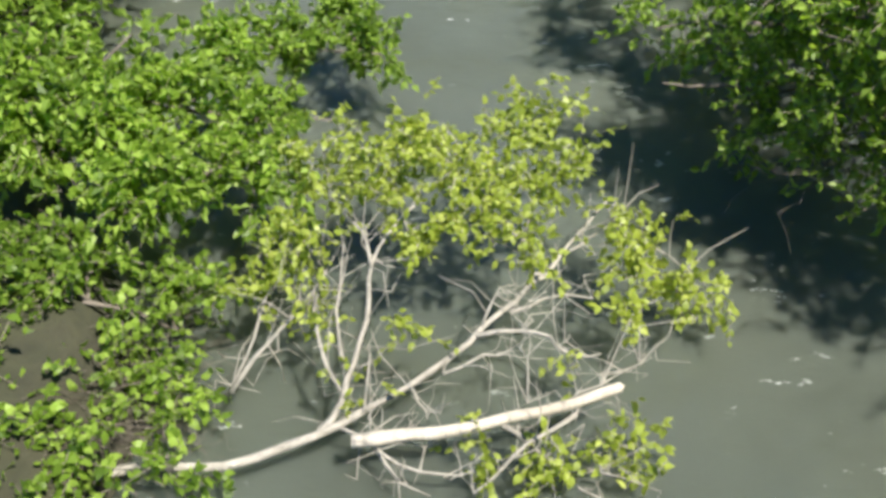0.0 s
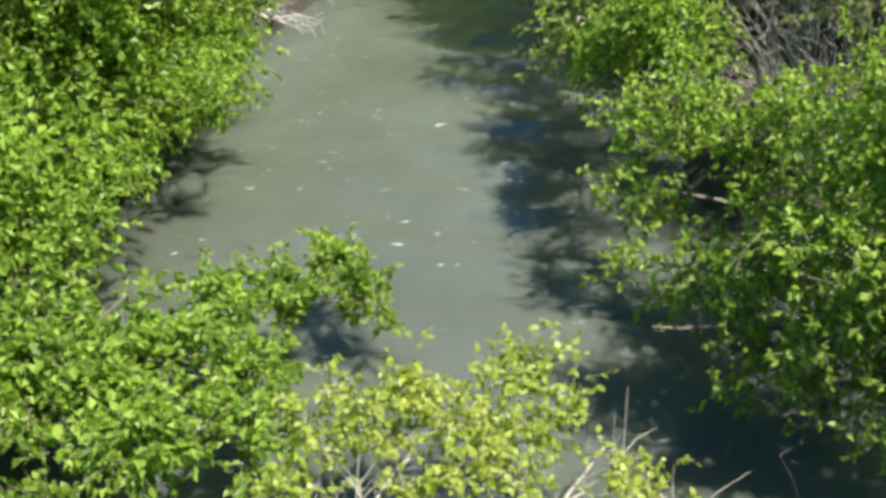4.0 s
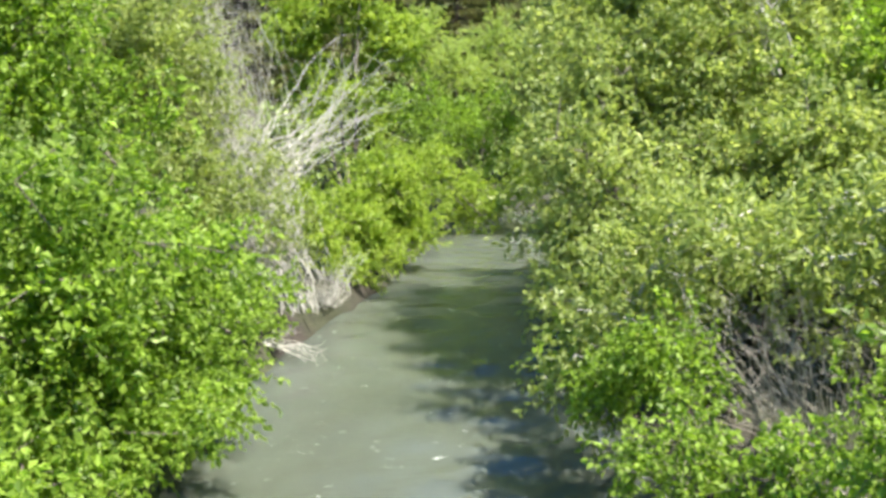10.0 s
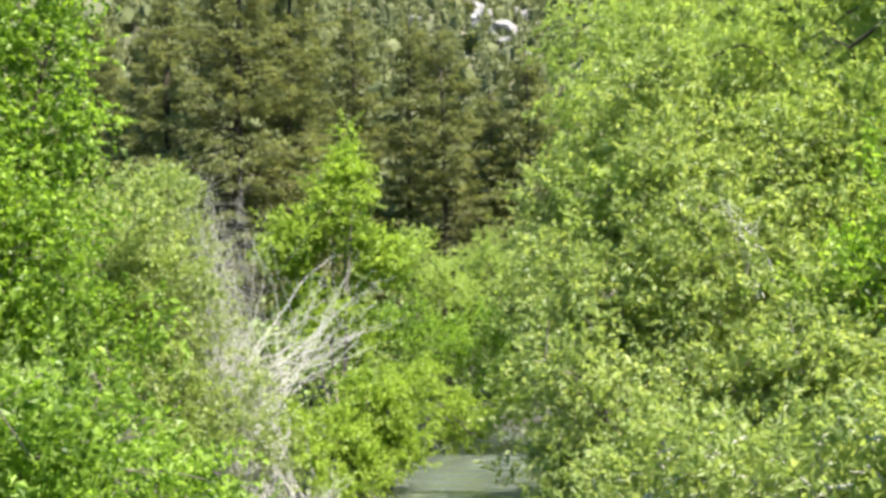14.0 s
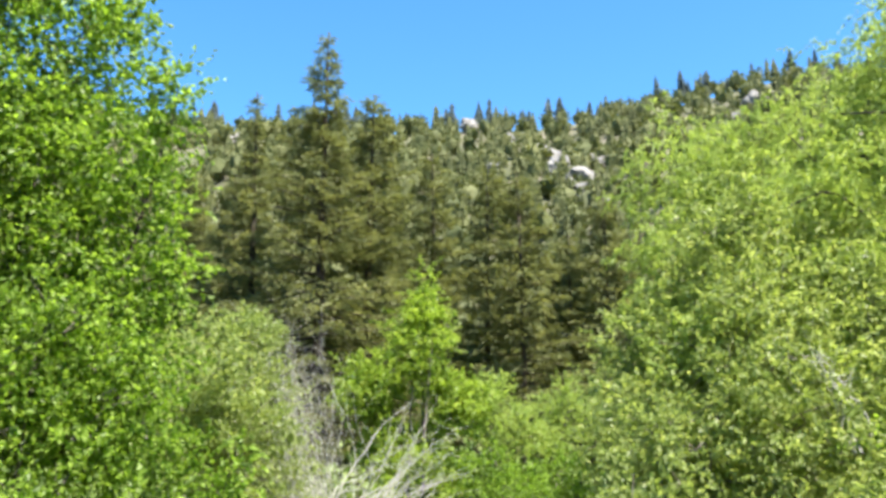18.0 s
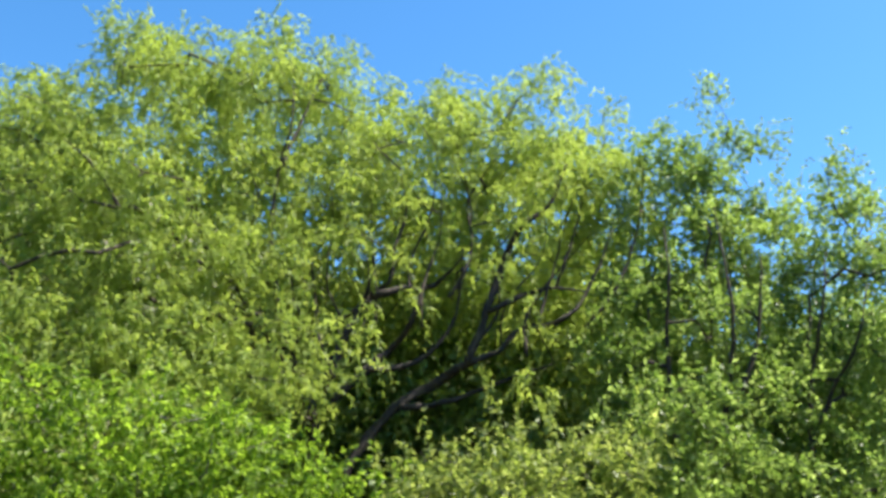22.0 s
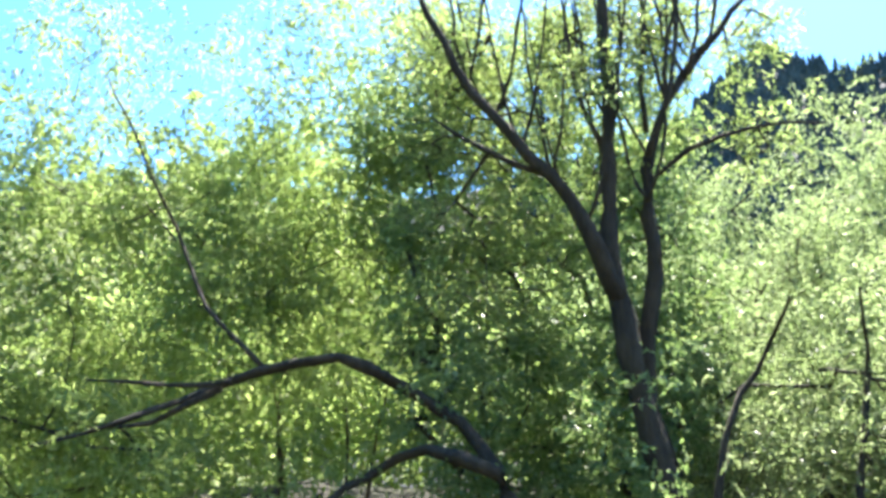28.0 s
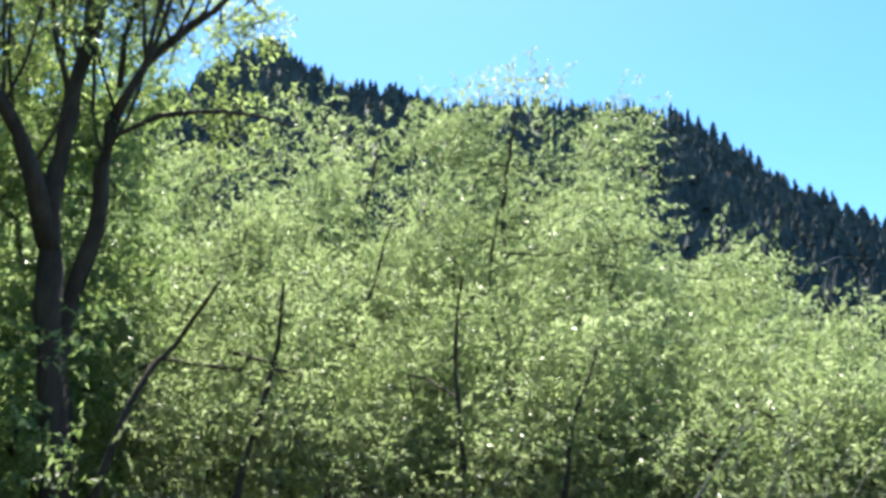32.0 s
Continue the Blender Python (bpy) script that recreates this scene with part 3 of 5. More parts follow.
    lobes += [(-1.02, 3.62, 0.70, 0.16, 0.18, 0.14), (-0.79, 3.47, 0.65, 0.10, 0.12, 0.10), (-0.32, 3.36, 0.60, 0.07, 0.10, 0.08), (-0.53, 3.15, 0.50, 0.04, 0.05, 0.05), (0.38, 3.95, 0.80, 0.14, 0.16, 0.12), (0.90, 4.23, 0.65, 0.12, 0.16, 0.10), (0.93, 3.90, 0.60, 0.20, 0.20, 0.12), (1.13, 3.87, 0.55, 0.16, 0.15, 0.10), (1.30, 3.80, 0.45, 0.08, 0.18, 0.08), (0.87, 3.62, 0.50, 0.10, 0.14, 0.08), (0.53, 3.33, 0.40, 0.08, 0.06, 0.05), (0.07, 2.86, 0.35, 0.12, 0.08, 0.06), (0.41, 2.79, 0.35, 0.20, 0.12, 0.07), (0.77, 2.92, 0.35, 0.16, 0.14, 0.07)]
    size = np.array([q[3] * q[4] for q in lobes]) ** 0.8
    for q, share in zip(lobes, size / size.sum()):
        c, o = in_lobes(rng, [q], max(2, int(round(280 * share))), 0.2)
        lv, tw = foliage(rng, c, o, 18, (0.056, 0.033), 0.15, 0.16, 6, 0.8, True, 0.0022)
        tuft = part("leaf_tuft", to_mesh("leaf_tuft", *lv, LEAF_FALLEN), ob)
        part("twig_tangle", to_mesh("twig_tangle", *tw, BARK_PALE), tuft)
    return ob


LOWER = eye_at(0, -37) - EYE
fallen_tree().location += LOWER
rng = np.random.default_rng(5)
log = new("driftwood_log", limb_mesh("log", [(-0.54, 2.88, 0.42), (-0.14, 2.91, 0.44), (0.21, 2.98, 0.46), (0.48, 3.05, 0.48), (0.74, 3.14, 0.50)], 0.032, 0.024, BARK_BLEACHED, 12, 0.004, rng, 0.12))
log.location = LOWER
tagged(log, "bleached white broken log lying on the fallen tree", "log")

# ---- left bank, near ----
leafy("alder_bush", 21, (-3.4, 5.2, 0.5), nearer([(-2.2, 4.5, 1.2, 0.56, 0.56, 0.42), (-1.85, 4.95, 1.0, 0.44, 0.44, 0.34), (-2.6, 4.3, 1.3, 0.6, 0.6, 0.45), (-1.75, 4.2, 0.95, 0.5, 0.45, 0.36), (-1.3, 4.8, 0.85, 0.36, 0.36, 0.26),
      (-1.55, 5.5, 0.9, 0.36, 0.36, 0.26), (-1.2, 6.0, 0.8, 0.28, 0.3, 0.18), (-0.75, 6.2, 0.7, 0.22, 0.26, 0.14), (-0.95, 6.6, 0.72, 0.22, 0.3, 0.13), (-1.15, 4.3, 0.8, 0.2, 0.2, 0.14)]), LEAF_ALDER, BARK_GREY, "bright green alder bush leaning out over the stream", "bush",
      5, (0.068, 0.047), 1.25, 0.1, 0.19, 36, 9, up=0.8, thick=0.005)
leafy("alder_bush", 20, (-2.7, 3.4, 0.4), nearer([(-2.1, 3.75, 0.75, 0.36, 0.34, 0.24), (-2.5, 3.3, 0.75, 0.38, 0.36, 0.26), (-1.7, 3.45, 0.5, 0.22, 0.24, 0.14), (-1.95, 3.2, 0.4, 0.2, 0.2, 0.14), (-2.3, 2.7, 0.5, 0.35, 0.3, 0.2), (-1.75, 2.65, 0.42, 0.25, 0.2, 0.14), (-2.7, 3.0, 0.6, 0.35, 0.35, 0.2), (-2.05, 2.95, 0.42, 0.26, 0.2, 0.14), (-1.55, 3.15, 0.36, 0.2, 0.16, 0.1), (-2.45, 2.35, 0.45, 0.3, 0.22, 0.15), (-1.95, 2.35, 0.38, 0.24, 0.16, 0.12), (-1.35, 2.75, 0.3, 0.14, 0.14, 0.08), (-2.95, 2.55, 0.5, 0.36, 0.3, 0.2), (-2.9, 2.0, 0.5, 0.36, 0.3, 0.2), (-1.5, 3.75, 0.5, 0.22, 0.2, 0.14)]), LEAF_ALDER, BARK_GREY, "thin green alder shoots low over the muddy edge", "bush",
      5, (0.06, 0.038), 0.8, 0.1, 0.22, 24, 8, fine=True, thick=0.005)
leafy("alder_bush", 22, (-4.7, 9.5, 0.5), [(-3.15, 10.6, 1.2, 0.66, 0.74, 0.57), (-3.9, 9.5, 1.7, 0.9, 0.98, 0.74), (-3.15, 11.8, 1.5, 0.66, 0.82, 0.66), (-3.7, 8.2, 1.2, 0.61, 0.66, 0.49), (-3.75, 6.8, 1.3, 0.66, 0.66, 0.57), (-4.2, 8.2, 1.7, 0.9, 0.9, 0.74), (-3.5, 6.3, 1.1, 0.49, 0.57, 0.41), (-2.4, 8.8, 1.25, 0.36, 0.45, 0.24), (-2.75, 7.6, 1.3, 0.4, 0.45, 0.28), (-2.7, 9.9, 1.25, 0.45, 0.5, 0.28), (-2.4, 10.2, 1.2, 0.36, 0.42, 0.22), (-2.8, 6.9, 1.0, 0.38, 0.45, 0.34), (-2.95, 6.0, 0.9, 0.38, 0.4, 0.3)],
      LEAF_ALDER, BARK_GREY, "dense green alder bush hanging over dark water", "bush", 5, (0.072, 0.048), 1.05, 0.15, 0.28, 45, 9, up=0.8, thick=0.006)
leafy("alder_bush", 23, (-5.0, 13.0, 0.6), [(-3.2, 11.9, 1.1, 0.75, 1.0, 0.8), (-3.75, 11.7, 1.8, 1.1, 1.2, 1.1), (-3.6, 9.4, 1.2, 0.9, 1.0, 0.8), (-4.1, 8.9, 2.1, 1.3, 1.3, 1.2), (-3.8, 8.5, 3.0, 1.4, 1.4, 1.3), (-3.3, 10.3, 2.8, 1.2, 1.3, 1.2), (-3.8, 7.1, 1.6, 1.0, 1.0, 0.9), (-3.5, 15.5, 1.3, 0.8, 1.2, 0.9), (-3.1, 17.2, 1.0, 0.6, 0.8, 0.6)],
      LEAF_ALDER, BARK_GREY, "tall green alder bush on the stream bank", "bush", 5, (0.088, 0.055), 0.95, 0.15, 0.45, 45, 9)
leafy("alder_tree", 24, (-6.4, 10.6, 0.7), [lobe(-30, 13, 8, 2.2, 2.2, 2.4), lobe(-27, 13, 17, 1.8, 1.8, 2.0), lobe(-34, 13.5, 19, 2.2, 2.0, 2.2), lobe(-26, 13, 25, 1.0, 1.0, 1.4),
      lobe(-31, 13, 28, 1.5, 1.5, 1.5), lobe(-20.5, 12.6, 22, 0.5, 0.6, 0.8), lobe(-22, 12.8, 14, 1.1, 1.1, 1.6), lobe(-38, 13, 6, 2.2, 2.2, 2.6), lobe(-23, 13, 5, 1.3, 1.3, 1.6)],
      LEAF_ALDER, BARK_DARK, "tall leafy alder tree with slim dark stems on the bank", "tree", 6, (0.1, 0.062), 0.85, 0.1, 0.5, 45, 9)
leafy("alder_bush", 26, (-5.4, 9.6, 0.7), [lobe(-27, 11.5, 2.5, 1.1, 1.1, 1.2), lobe(-22, 12, 4.5, 1.0, 1.0, 1.2), lobe(-31.5, 11.5, 5, 1.2, 1.1, 1.3), lobe(-18.5, 12.5, 0.5, 0.8, 0.8, 0.9), lobe(-24.5, 11.8, 8.5, 0.9, 0.9, 0.9)], LEAF_ALDER, BARK_GREY,
      "sunlit green alder bush before the tall alder", "bush", 5, (0.09, 0.055), 0.9, 0.1, 0.42, 45, 9)
leafy("alder_bush", 25, (-5.2, 20.5, 0.8), [lobe(-16.5, 21, 2, 1.9, 1.7, 2.2), lobe(-14.5, 20, -3, 1.3, 1.3, 1.6), lobe(-19, 21, 6, 2.0, 1.8, 1.8), lobe(-17, 23, 8, 1.7, 1.6, 1.3)],
      LEAF_GREY, BARK_GREY, "grey-green willow bush beside dead brush", "bush", 5, (0.11, 0.055), 0.95, 0.1, 0.45, 45, 9)


# ---- dead brush on the left bank ----
def dead_brush(seed, base, to, n, label, r_least=0.007, bark=BARK_DEAD, foot=None):
    """Bare stems from one foot towards several tops, crooked, with side twigs that fork once."""
    rng = np.random.default_rng(seed)
    base = np.array(base, float)
    ob = thing("dead_brush", base, label, "dead bush")
    tops = np.array(to, float)
    if foot:
        part("trunk", limb_mesh("trunk", [foot, np.array(foot) * 0.4 + base * 0.6 + np.array([0, 0, 0.3]), base, base * 0.6 + tops[0] * 0.4], r_least * 6, r_least, bark, 7, 0.03, rng), ob)
    reach = float(np.linalg.norm(tops - base, axis=1).mean())
    seg = []
    for i in range(n):
        q = tops[rng.integers(len(tops))] * 0.7 + tops[rng.integers(len(tops))] * 0.3 + rng.normal(size=3) * 0.11 * reach
        s = base + rng.normal(size=3) * np.array([0.1, 0.14, 0.0]) * reach
        if foot:
            s = base + (np.array(foot) - base) * rng.uniform(0, 0.6) + rng.normal(size=3) * 0.12
        h = q - s
        line = smooth_line([s, s + h * 0.3 + rng.normal(size=3) * 0.05 * reach, s + h * 0.65 + rng.normal(size=3) * 0.06 * reach, q], 0.09 * reach, 0.012 * reach, rng)
        r = np.linspace(rng.uniform(r_least, r_least * 3), r_least * 0.4, len(line))
        seg.append((line[:-1], line[1:], r[:-1], r[1:]))
        for _ in range(6):
            j = rng.integers(len(line) // 3, len(line))
            e = line[j] + unit(rng.normal(size=3) * 0.7 + unit(h)) * rng.uniform(0.05, 0.2) * reach
            e2 = e + unit(rng.normal(size=3) * 0.6 + unit(e - line[j])) * rng.uniform(0.04, 0.12) * reach
            seg.append((np.stack([line[j], e]), np.stack([e, e2]), np.array([r[j] * 0.55, r_least * 0.4]), np.array([r_least * 0.4, r_least * 0.22])))
    a, b, ra, rb = (np.concatenate([s[i] for s in seg]) for i in range(4))
    cut = len(a) // 3
    for k, nm in ((slice(0, cut), "stem_tangle"), (slice(cut, None), "twig_tangle")):
        part(nm, to_mesh(nm, *tubes(a[k], b[k], ra[k], rb[k], 4), bark), ob)
    return ob


dead_brush(40, (-2.3, 3.1, 0.15), [(-1.3, 3.0, 0.15), (-1.2, 3.4, 0.3), (-1.6, 3.7, 0.4), (-1.5, 2.7, 0.1), (-1.9, 2.5, 0.2)], 60, "tangle of small dead twigs in the muddy shallows", 0.0022, BARK_GREY)
dead_brush(42, (-2.75, 2.85, 0.25), [(-1.5, 2.6, 0.22), (-1.65, 3.2, 0.3), (-2.1, 2.45, 0.25), (-1.9, 2.9, 0.3), (-2.3, 3.4, 0.35)], 80, "mat of fine brown twigs on the muddy edge", 0.002, BARK_DARK)
dead_brush(31, (-4.0, 21.0, 0.8), [spot(-14.8, 23, 8.5), spot(-13.2, 23, 7.5), spot(-14.6, 23, 6), spot(-12.4, 22, 4), spot(-11.4, 22, 2), spot(-13.2, 21, 0), spot(-14.2, 22.5, 9)], 120, "bleached pale dead brush on the bank", 0.0055)
dead_brush(37, (-3.0, 19.5, 0.5), [spot(-11.2, 20.5, 1), spot(-10, 20, -3), spot(-8.6, 19.5, -5.5), spot(-12.6, 21, -1), spot(-9.5, 20.5, -1.5)], 44, "bleached pale dead brush drooping to the stream", 0.0045)
dead_brush(32, spot(-10.3, 22.5, -1), [spot(-2.8, 24, 3.2), spot(-4.3, 24, 4.5), spot(-5.5, 23.5, 4.3), spot(-7, 23, 3.5), spot(-2.6, 24, 1.5), spot(-3.5, 24, 0), spot(-5, 24, 0.6)], 26, "fan of bare grey dead branches", 0.0085, BARK_DEAD, (-3.9, 22.0, 0.6))
dead_brush(33, (-2.5, 20.8, 0.3), [spot(-8, 20.5, -8.2), spot(-6.5, 21, -8), spot(-5, 22.5, -7.4), spot(-7.5, 19.5, -9.3)], 40, "tangle of pale dead twigs at the water's edge", 0.0045)
dead_brush(34, (-3.3, 17.0, 0.4), [(-2.2, 16.4, 0.12), (-2.7, 17.4, 0.5)], 8, "few bare branches dipping into the stream", 0.009)
dead_brush(35, (3.5, 8.2, 0.7), [(2.1, 7.7, 2.0), (2.5, 7.3, 2.25), (2.25, 8.0, 2.35), (2.7, 7.8, 2.5), (3.0, 7.4, 2.6), (3.2, 6.9, 2.5)], 70, "tangle of bare grey twigs inside the willows", 0.0035, BARK_PALE)
dead_brush(38, spot(19, 14.5, 2), [spot(16.3, 14, 8.5), spot(17.2, 14, 8), spot(18, 14, 6.8)], 7, "few bleached dead branches among willow leaves", 0.008)

TOP_YAW, TOP_UP = [122, 126, 131, 137, 142, 146, 150, 154, 158, 162, 168], [19, 21, 22.5, 23.5, 24.5, 25, 24, 19.5, 17, 14, 10]


def rising_row(a, b, dist, share, r, step=5.0):
    """Lobes in uneven drifts at about one distance, at a share of the thicket's outline."""
    yaws = np.arange(a, b + 0.1, step * 0.8)
    return [lobe(float(y) + (k % 2) * 1.1, dist + (0, 0.7, -0.5)[k % 3], 2 + (float(np.interp(y, TOP_YAW, TOP_UP)) - 2) * share * (1.0, 0.8, 1.04, 0.68, 0.9)[k % 5], 0.86 * r * (1, 0.8, 0.92)[k % 3], 0.86 * r, 0.86 * r * (1.1, 0.85)[k % 2]) for k, y in enumerate(yaws)]


def level_row(a, b, dist, up, r, step):
    """Lobes side by side under one pitch, a little uneven."""
    yaws = np.arange(a, b + 0.1, step)
    return [lobe(float(y), dist + (k % 3) * 0.06 * dist - 0.06 * dist, up + (0.9, -0.7, 0.3, -1.1)[k % 4], r, r, r) for k, y in enumerate(yaws)]


# ---- bushes at the head of the reach ----
leafy("willow_bush", 47, (-4.0, 20.8, 0.6), [lobe(-13, 22, 3, 0.7, 0.7, 1.0), lobe(-12.4, 21.5, -1, 0.7, 0.7, 1.0), lobe(-11, 20.5, -4, 0.7, 0.7, 0.7), lobe(-9.5, 20, -6.5, 0.6, 0.6, 0.5), lobe(-10, 21.5, -2.5, 0.6, 0.6, 0.6), lobe(-10.8, 19.8, -2, 0.5, 0.5, 0.6), lobe(-9.2, 19.4, -5, 0.5, 0.5, 0.5), lobe(-13.6, 22.5, 6.2, 0.6, 0.6, 0.9), lobe(-14.4, 22.8, 8.6, 0.5, 0.5, 0.8), lobe(-12.2, 22, 1.5, 0.5, 0.5, 0.7)], LEAF_GREY, BARK_DEAD,
      "thin pale green willow shoots growing through dead brush", "bush", 5, (0.1, 0.042), 0.5, 0.1, 0.4, 36, 9)
leafy("bright_bush", 41, (-1.9, 27.5, 0.5), [lobe(-3.5, 27, -3, 1.2, 1.2, 1.4), lobe(-1.8, 28, -5, 1.0, 1.0, 1.2), lobe(-5.5, 25, -5.5, 1.1, 1.0, 1.1), lobe(-7.3, 23.5, -5, 0.8, 0.8, 0.9), lobe(-5.8, 23, -7.6, 0.6, 0.6, 0.5), lobe(-8.8, 22.8, -3.6, 0.6, 0.6, 0.7), lobe(-1.3, 28, -5.9, 0.7, 0.7, 0.45), lobe(-3.2, 25.6, -7.2, 0.7, 0.7, 0.45), lobe(-4.8, 24.2, -8, 0.55, 0.55, 0.35)], LEAF_BRIGHT, BARK_GREY,
      "fresh yellow-green bush at the water's edge", "bush", 5, (0.1, 0.06), 1.6, 0.1, 0.4, 45, 9)
leafy("bright_tree", 42, (-3.0, 33.0, 0.9), [lobe(-4.8, 34, 12.6, 0.42, 0.42, 1.0), lobe(-4.9, 34, 10.8, 0.85, 0.8, 1.1), lobe(-5, 34, 8.5, 1.5, 1.4, 1.6), lobe(-7.5, 34, 6, 1.7, 1.5, 1.5), lobe(-3, 34, 5.5, 1.6, 1.4, 1.6), lobe(-6, 34, 2, 2.0, 1.6, 1.8)],
      LEAF_BRIGHT, BARK_GREY, "small yellow-green tree with pointed top", "tree", 4, (0.13, 0.08), 1.5, 0.1, 0.5, 45, 9)
for k, (y0, y1, dist, up, r, mat, label) in enumerate([(-0.5, 5, 38, -3.6, 1.5, LEAF_BRIGHT, "light green willow bush at the bend of the stream"), (-1.5, 5.5, 41, 0.5, 1.7, LEAF_ALDER, "rounded green willow bush at the bend"),
                                                      (-1.5, 6.5, 44.5, 4.4, 1.8, LEAF_WILLOW, "light green bush behind the bend")]):
    leafy("willow_bush", 430 + k, (*spot(2, dist, -5)[:2], 0.8), level_row(y0, y1, dist, up, r, 2.4), mat, BARK_GREY, label, "bush", 5, (0.15, 0.07), 0.75, 0.1, 0.55, 45, 9)
leafy("willow_bush", 44, (6.2, 37.0, 0.8), [lobe(7, 37, -1, 1.7, 1.6, 2.4), lobe(9.5, 37, 3, 2.2, 1.8, 2.6), lobe(6.5, 39, 5, 1.8, 1.6, 1.8), lobe(12, 36, 1, 2.0, 1.8, 2.6)],
      LEAF_GREY, BARK_GREY, "grey-green willow bush by the far bank", "bush", 5, (0.14, 0.06), 0.9, 0.1, 0.5, 45, 9)

# ---- right bank, near ----
leafy("alder_bush", 51, (3.6, 6.6, 0.6), nearer(closer([(1.5, 7.3, 0.95, 0.39, 0.39, 0.3), (1.5, 5.9, 0.9, 0.33, 0.33, 0.25), (1.95, 5.4, 1.3, 0.45, 0.45, 0.35), (2.35, 4.85, 1.6, 0.5, 0.5, 0.4), (2.1, 4.75, 1.0, 0.28, 0.28, 0.2), (2.7, 4.6, 1.7, 0.5, 0.5, 0.4)], 0.92)), LEAF_ALDER, BARK_GREY,
      "green alder bush over the shaded side of the stream", "bush", 5, (0.062, 0.04), 0.7, 0.1, 0.24, 36, 9, thick=0.0045)
dead_brush(39, (2.6, 4.9, 0.5), [(1.75, 4.2, 0.7), (2.0, 4.3, 0.9), (1.9, 4.6, 0.6)], 9, "bare grey twigs reaching over the shaded water", 0.0028, BARK_GREY)
leafy("alder_bush", 52, (3.4, 12.0, 0.6), closer([(1.83, 10.58, 1.10, 0.57, 0.66, 0.49), (1.54, 12.39, 1.00, 0.41, 0.57, 0.41), (2.16, 9.11, 1.70, 0.66, 0.74, 0.57), (2.3, 8.3, 0.95, 0.4, 0.4, 0.3)], 0.84), LEAF_ALDER, BARK_DARK,
      "dark green alder bush overhanging the water", "bush", 5, (0.064, 0.042), 0.75, 0.1, 0.25, 36, 9, skirt=False, thick=0.0045)
leafy("alder_bush", 57, (3.0, 9.0, 0.6), closer([(1.85, 9.9, 1.5, 0.42, 0.5, 0.36), (1.95, 7.5, 1.5, 0.4, 0.4, 0.34), (1.75, 8.4, 1.0, 0.36, 0.4, 0.28)], 0.86), LEAF_ALDER, BARK_GREY,
      "leaning green alder bush shading the water", "bush", 4, (0.064, 0.042), 0.85, 0.1, 0.24, 36, 9, skirt=False, thick=0.0045)
leafy("bright_bush", 56, (4.0, 7.4, 0.6), nearer([(2.03, 6.07, 1.60, 0.44, 0.44, 0.40), (2.52, 6.00, 2.00, 0.60, 0.60, 0.54), (2.36, 4.90, 2.00, 0.56, 0.56, 0.50), (3.1, 6.5, 2.1, 0.55, 0.55, 0.5)]), LEAF_ALDER, BARK_GREY,
      "sunlit bright green bush on the bank", "bush", 4, (0.064, 0.043), 0.85, 0.1, 0.24, 36, 9, thick=0.005)
# added mostly out of view, to cast shade on the right bank and water
leafy("alder_bush", 58, (4.2, 4.2, 0.6), [(3.6, 4.0, 2.3, 0.8, 0.8, 0.7), (4.1, 3.0, 2.4, 0.9, 0.9, 0.7), (3.0, 4.2, 2.8, 0.55, 0.55, 0.4), (2.95, 4.95, 2.8, 0.45, 0.45, 0.32), (2.42, 4.4, 2.9, 0.36, 0.36, 0.25), (4.4, 5.0, 2.7, 0.8, 0.7, 0.6), (3.5, 3.1, 2.9, 0.8, 0.8, 0.5)], LEAF_ALDER, BARK_GREY,
      "tall alder bush beside the bridge, mostly out of view, added to shade the bank", "bush", 5, (0.08, 0.05), 1.0, 0.1, 0.36, 40, 9)
leafy("willow_bush", 53, (5.2, 16.0, 0.6), closer([(1.58, 11.75, 1.00, 0.62, 0.88, 0.62), (2.09, 11.09, 1.70, 0.88, 0.97, 0.79), (2.95, 11.4, 2.55, 1.0, 1.1, 0.7), (3.75, 10.4, 2.75, 1.0, 1.0, 0.7), (4.2, 9.5, 2.95, 1.0, 1.0, 0.75), (3.3, 9.9, 2.75, 0.7, 0.7, 0.4), (3.95, 8.6, 2.95, 0.75, 0.75, 0.42), (4.7, 8.8, 3.1, 0.9, 0.9, 0.6), (2.06, 15.98, 1.20, 0.70, 1.06, 0.70), (2.85, 12.07, 2.50, 1.06, 1.14, 0.79)], 0.86), LEAF_GREY, BARK_DEAD,
      "grey-green willow bush with bare grey inner twigs", "bush", 6, (0.085, 0.042), 0.65, 0.1, 0.42, 40, 9, skirt=False)
leafy("willow_bush", 54, (7.0, 27.0, 0.7), [(3.30, 23.36, 1.30, 1.00, 1.50, 0.90), (4.31, 19.80, 2.60, 1.50, 1.60, 1.30), (4.89, 16.01, 3.20, 1.70, 1.60, 1.40), (4.85, 12.17, 3.50, 1.80, 1.70, 1.50)], LEAF_GREY, BARK_GREY,
      "broad grey-green willow bush on the stream bank", "bush", 6, (0.1, 0.05), 1.4, 0.1, 0.45, 45, 9)
for k, (dist, up, r, mat, label) in enumerate([(13.5, -2.5, 1.05, LEAF_GREY, "low grey-green willow bush above the stream"), (15.5, 2.0, 1.1, LEAF_GREY, "yellowish grey-green willow bush on the bank"),
                                               (17.5, 6.5, 1.2, LEAF_WILLOW, "light green willow bush rising behind others")]):
    leafy("willow_bush", 530 + k, (*spot(19 + k, dist, -4)[:2], 0.9), level_row(9 + k, 32, dist, up, r, 4.6), mat, BARK_GREY, label, "bush", 5, (0.09, 0.045), 0.8, 0.1, 0.42, 45, 9)
GW = [(7.5, 10.5), (10, 14), (12, 17.5), (13.5, 17), (17, 17.2), (20, 15.5), (24, 13)]
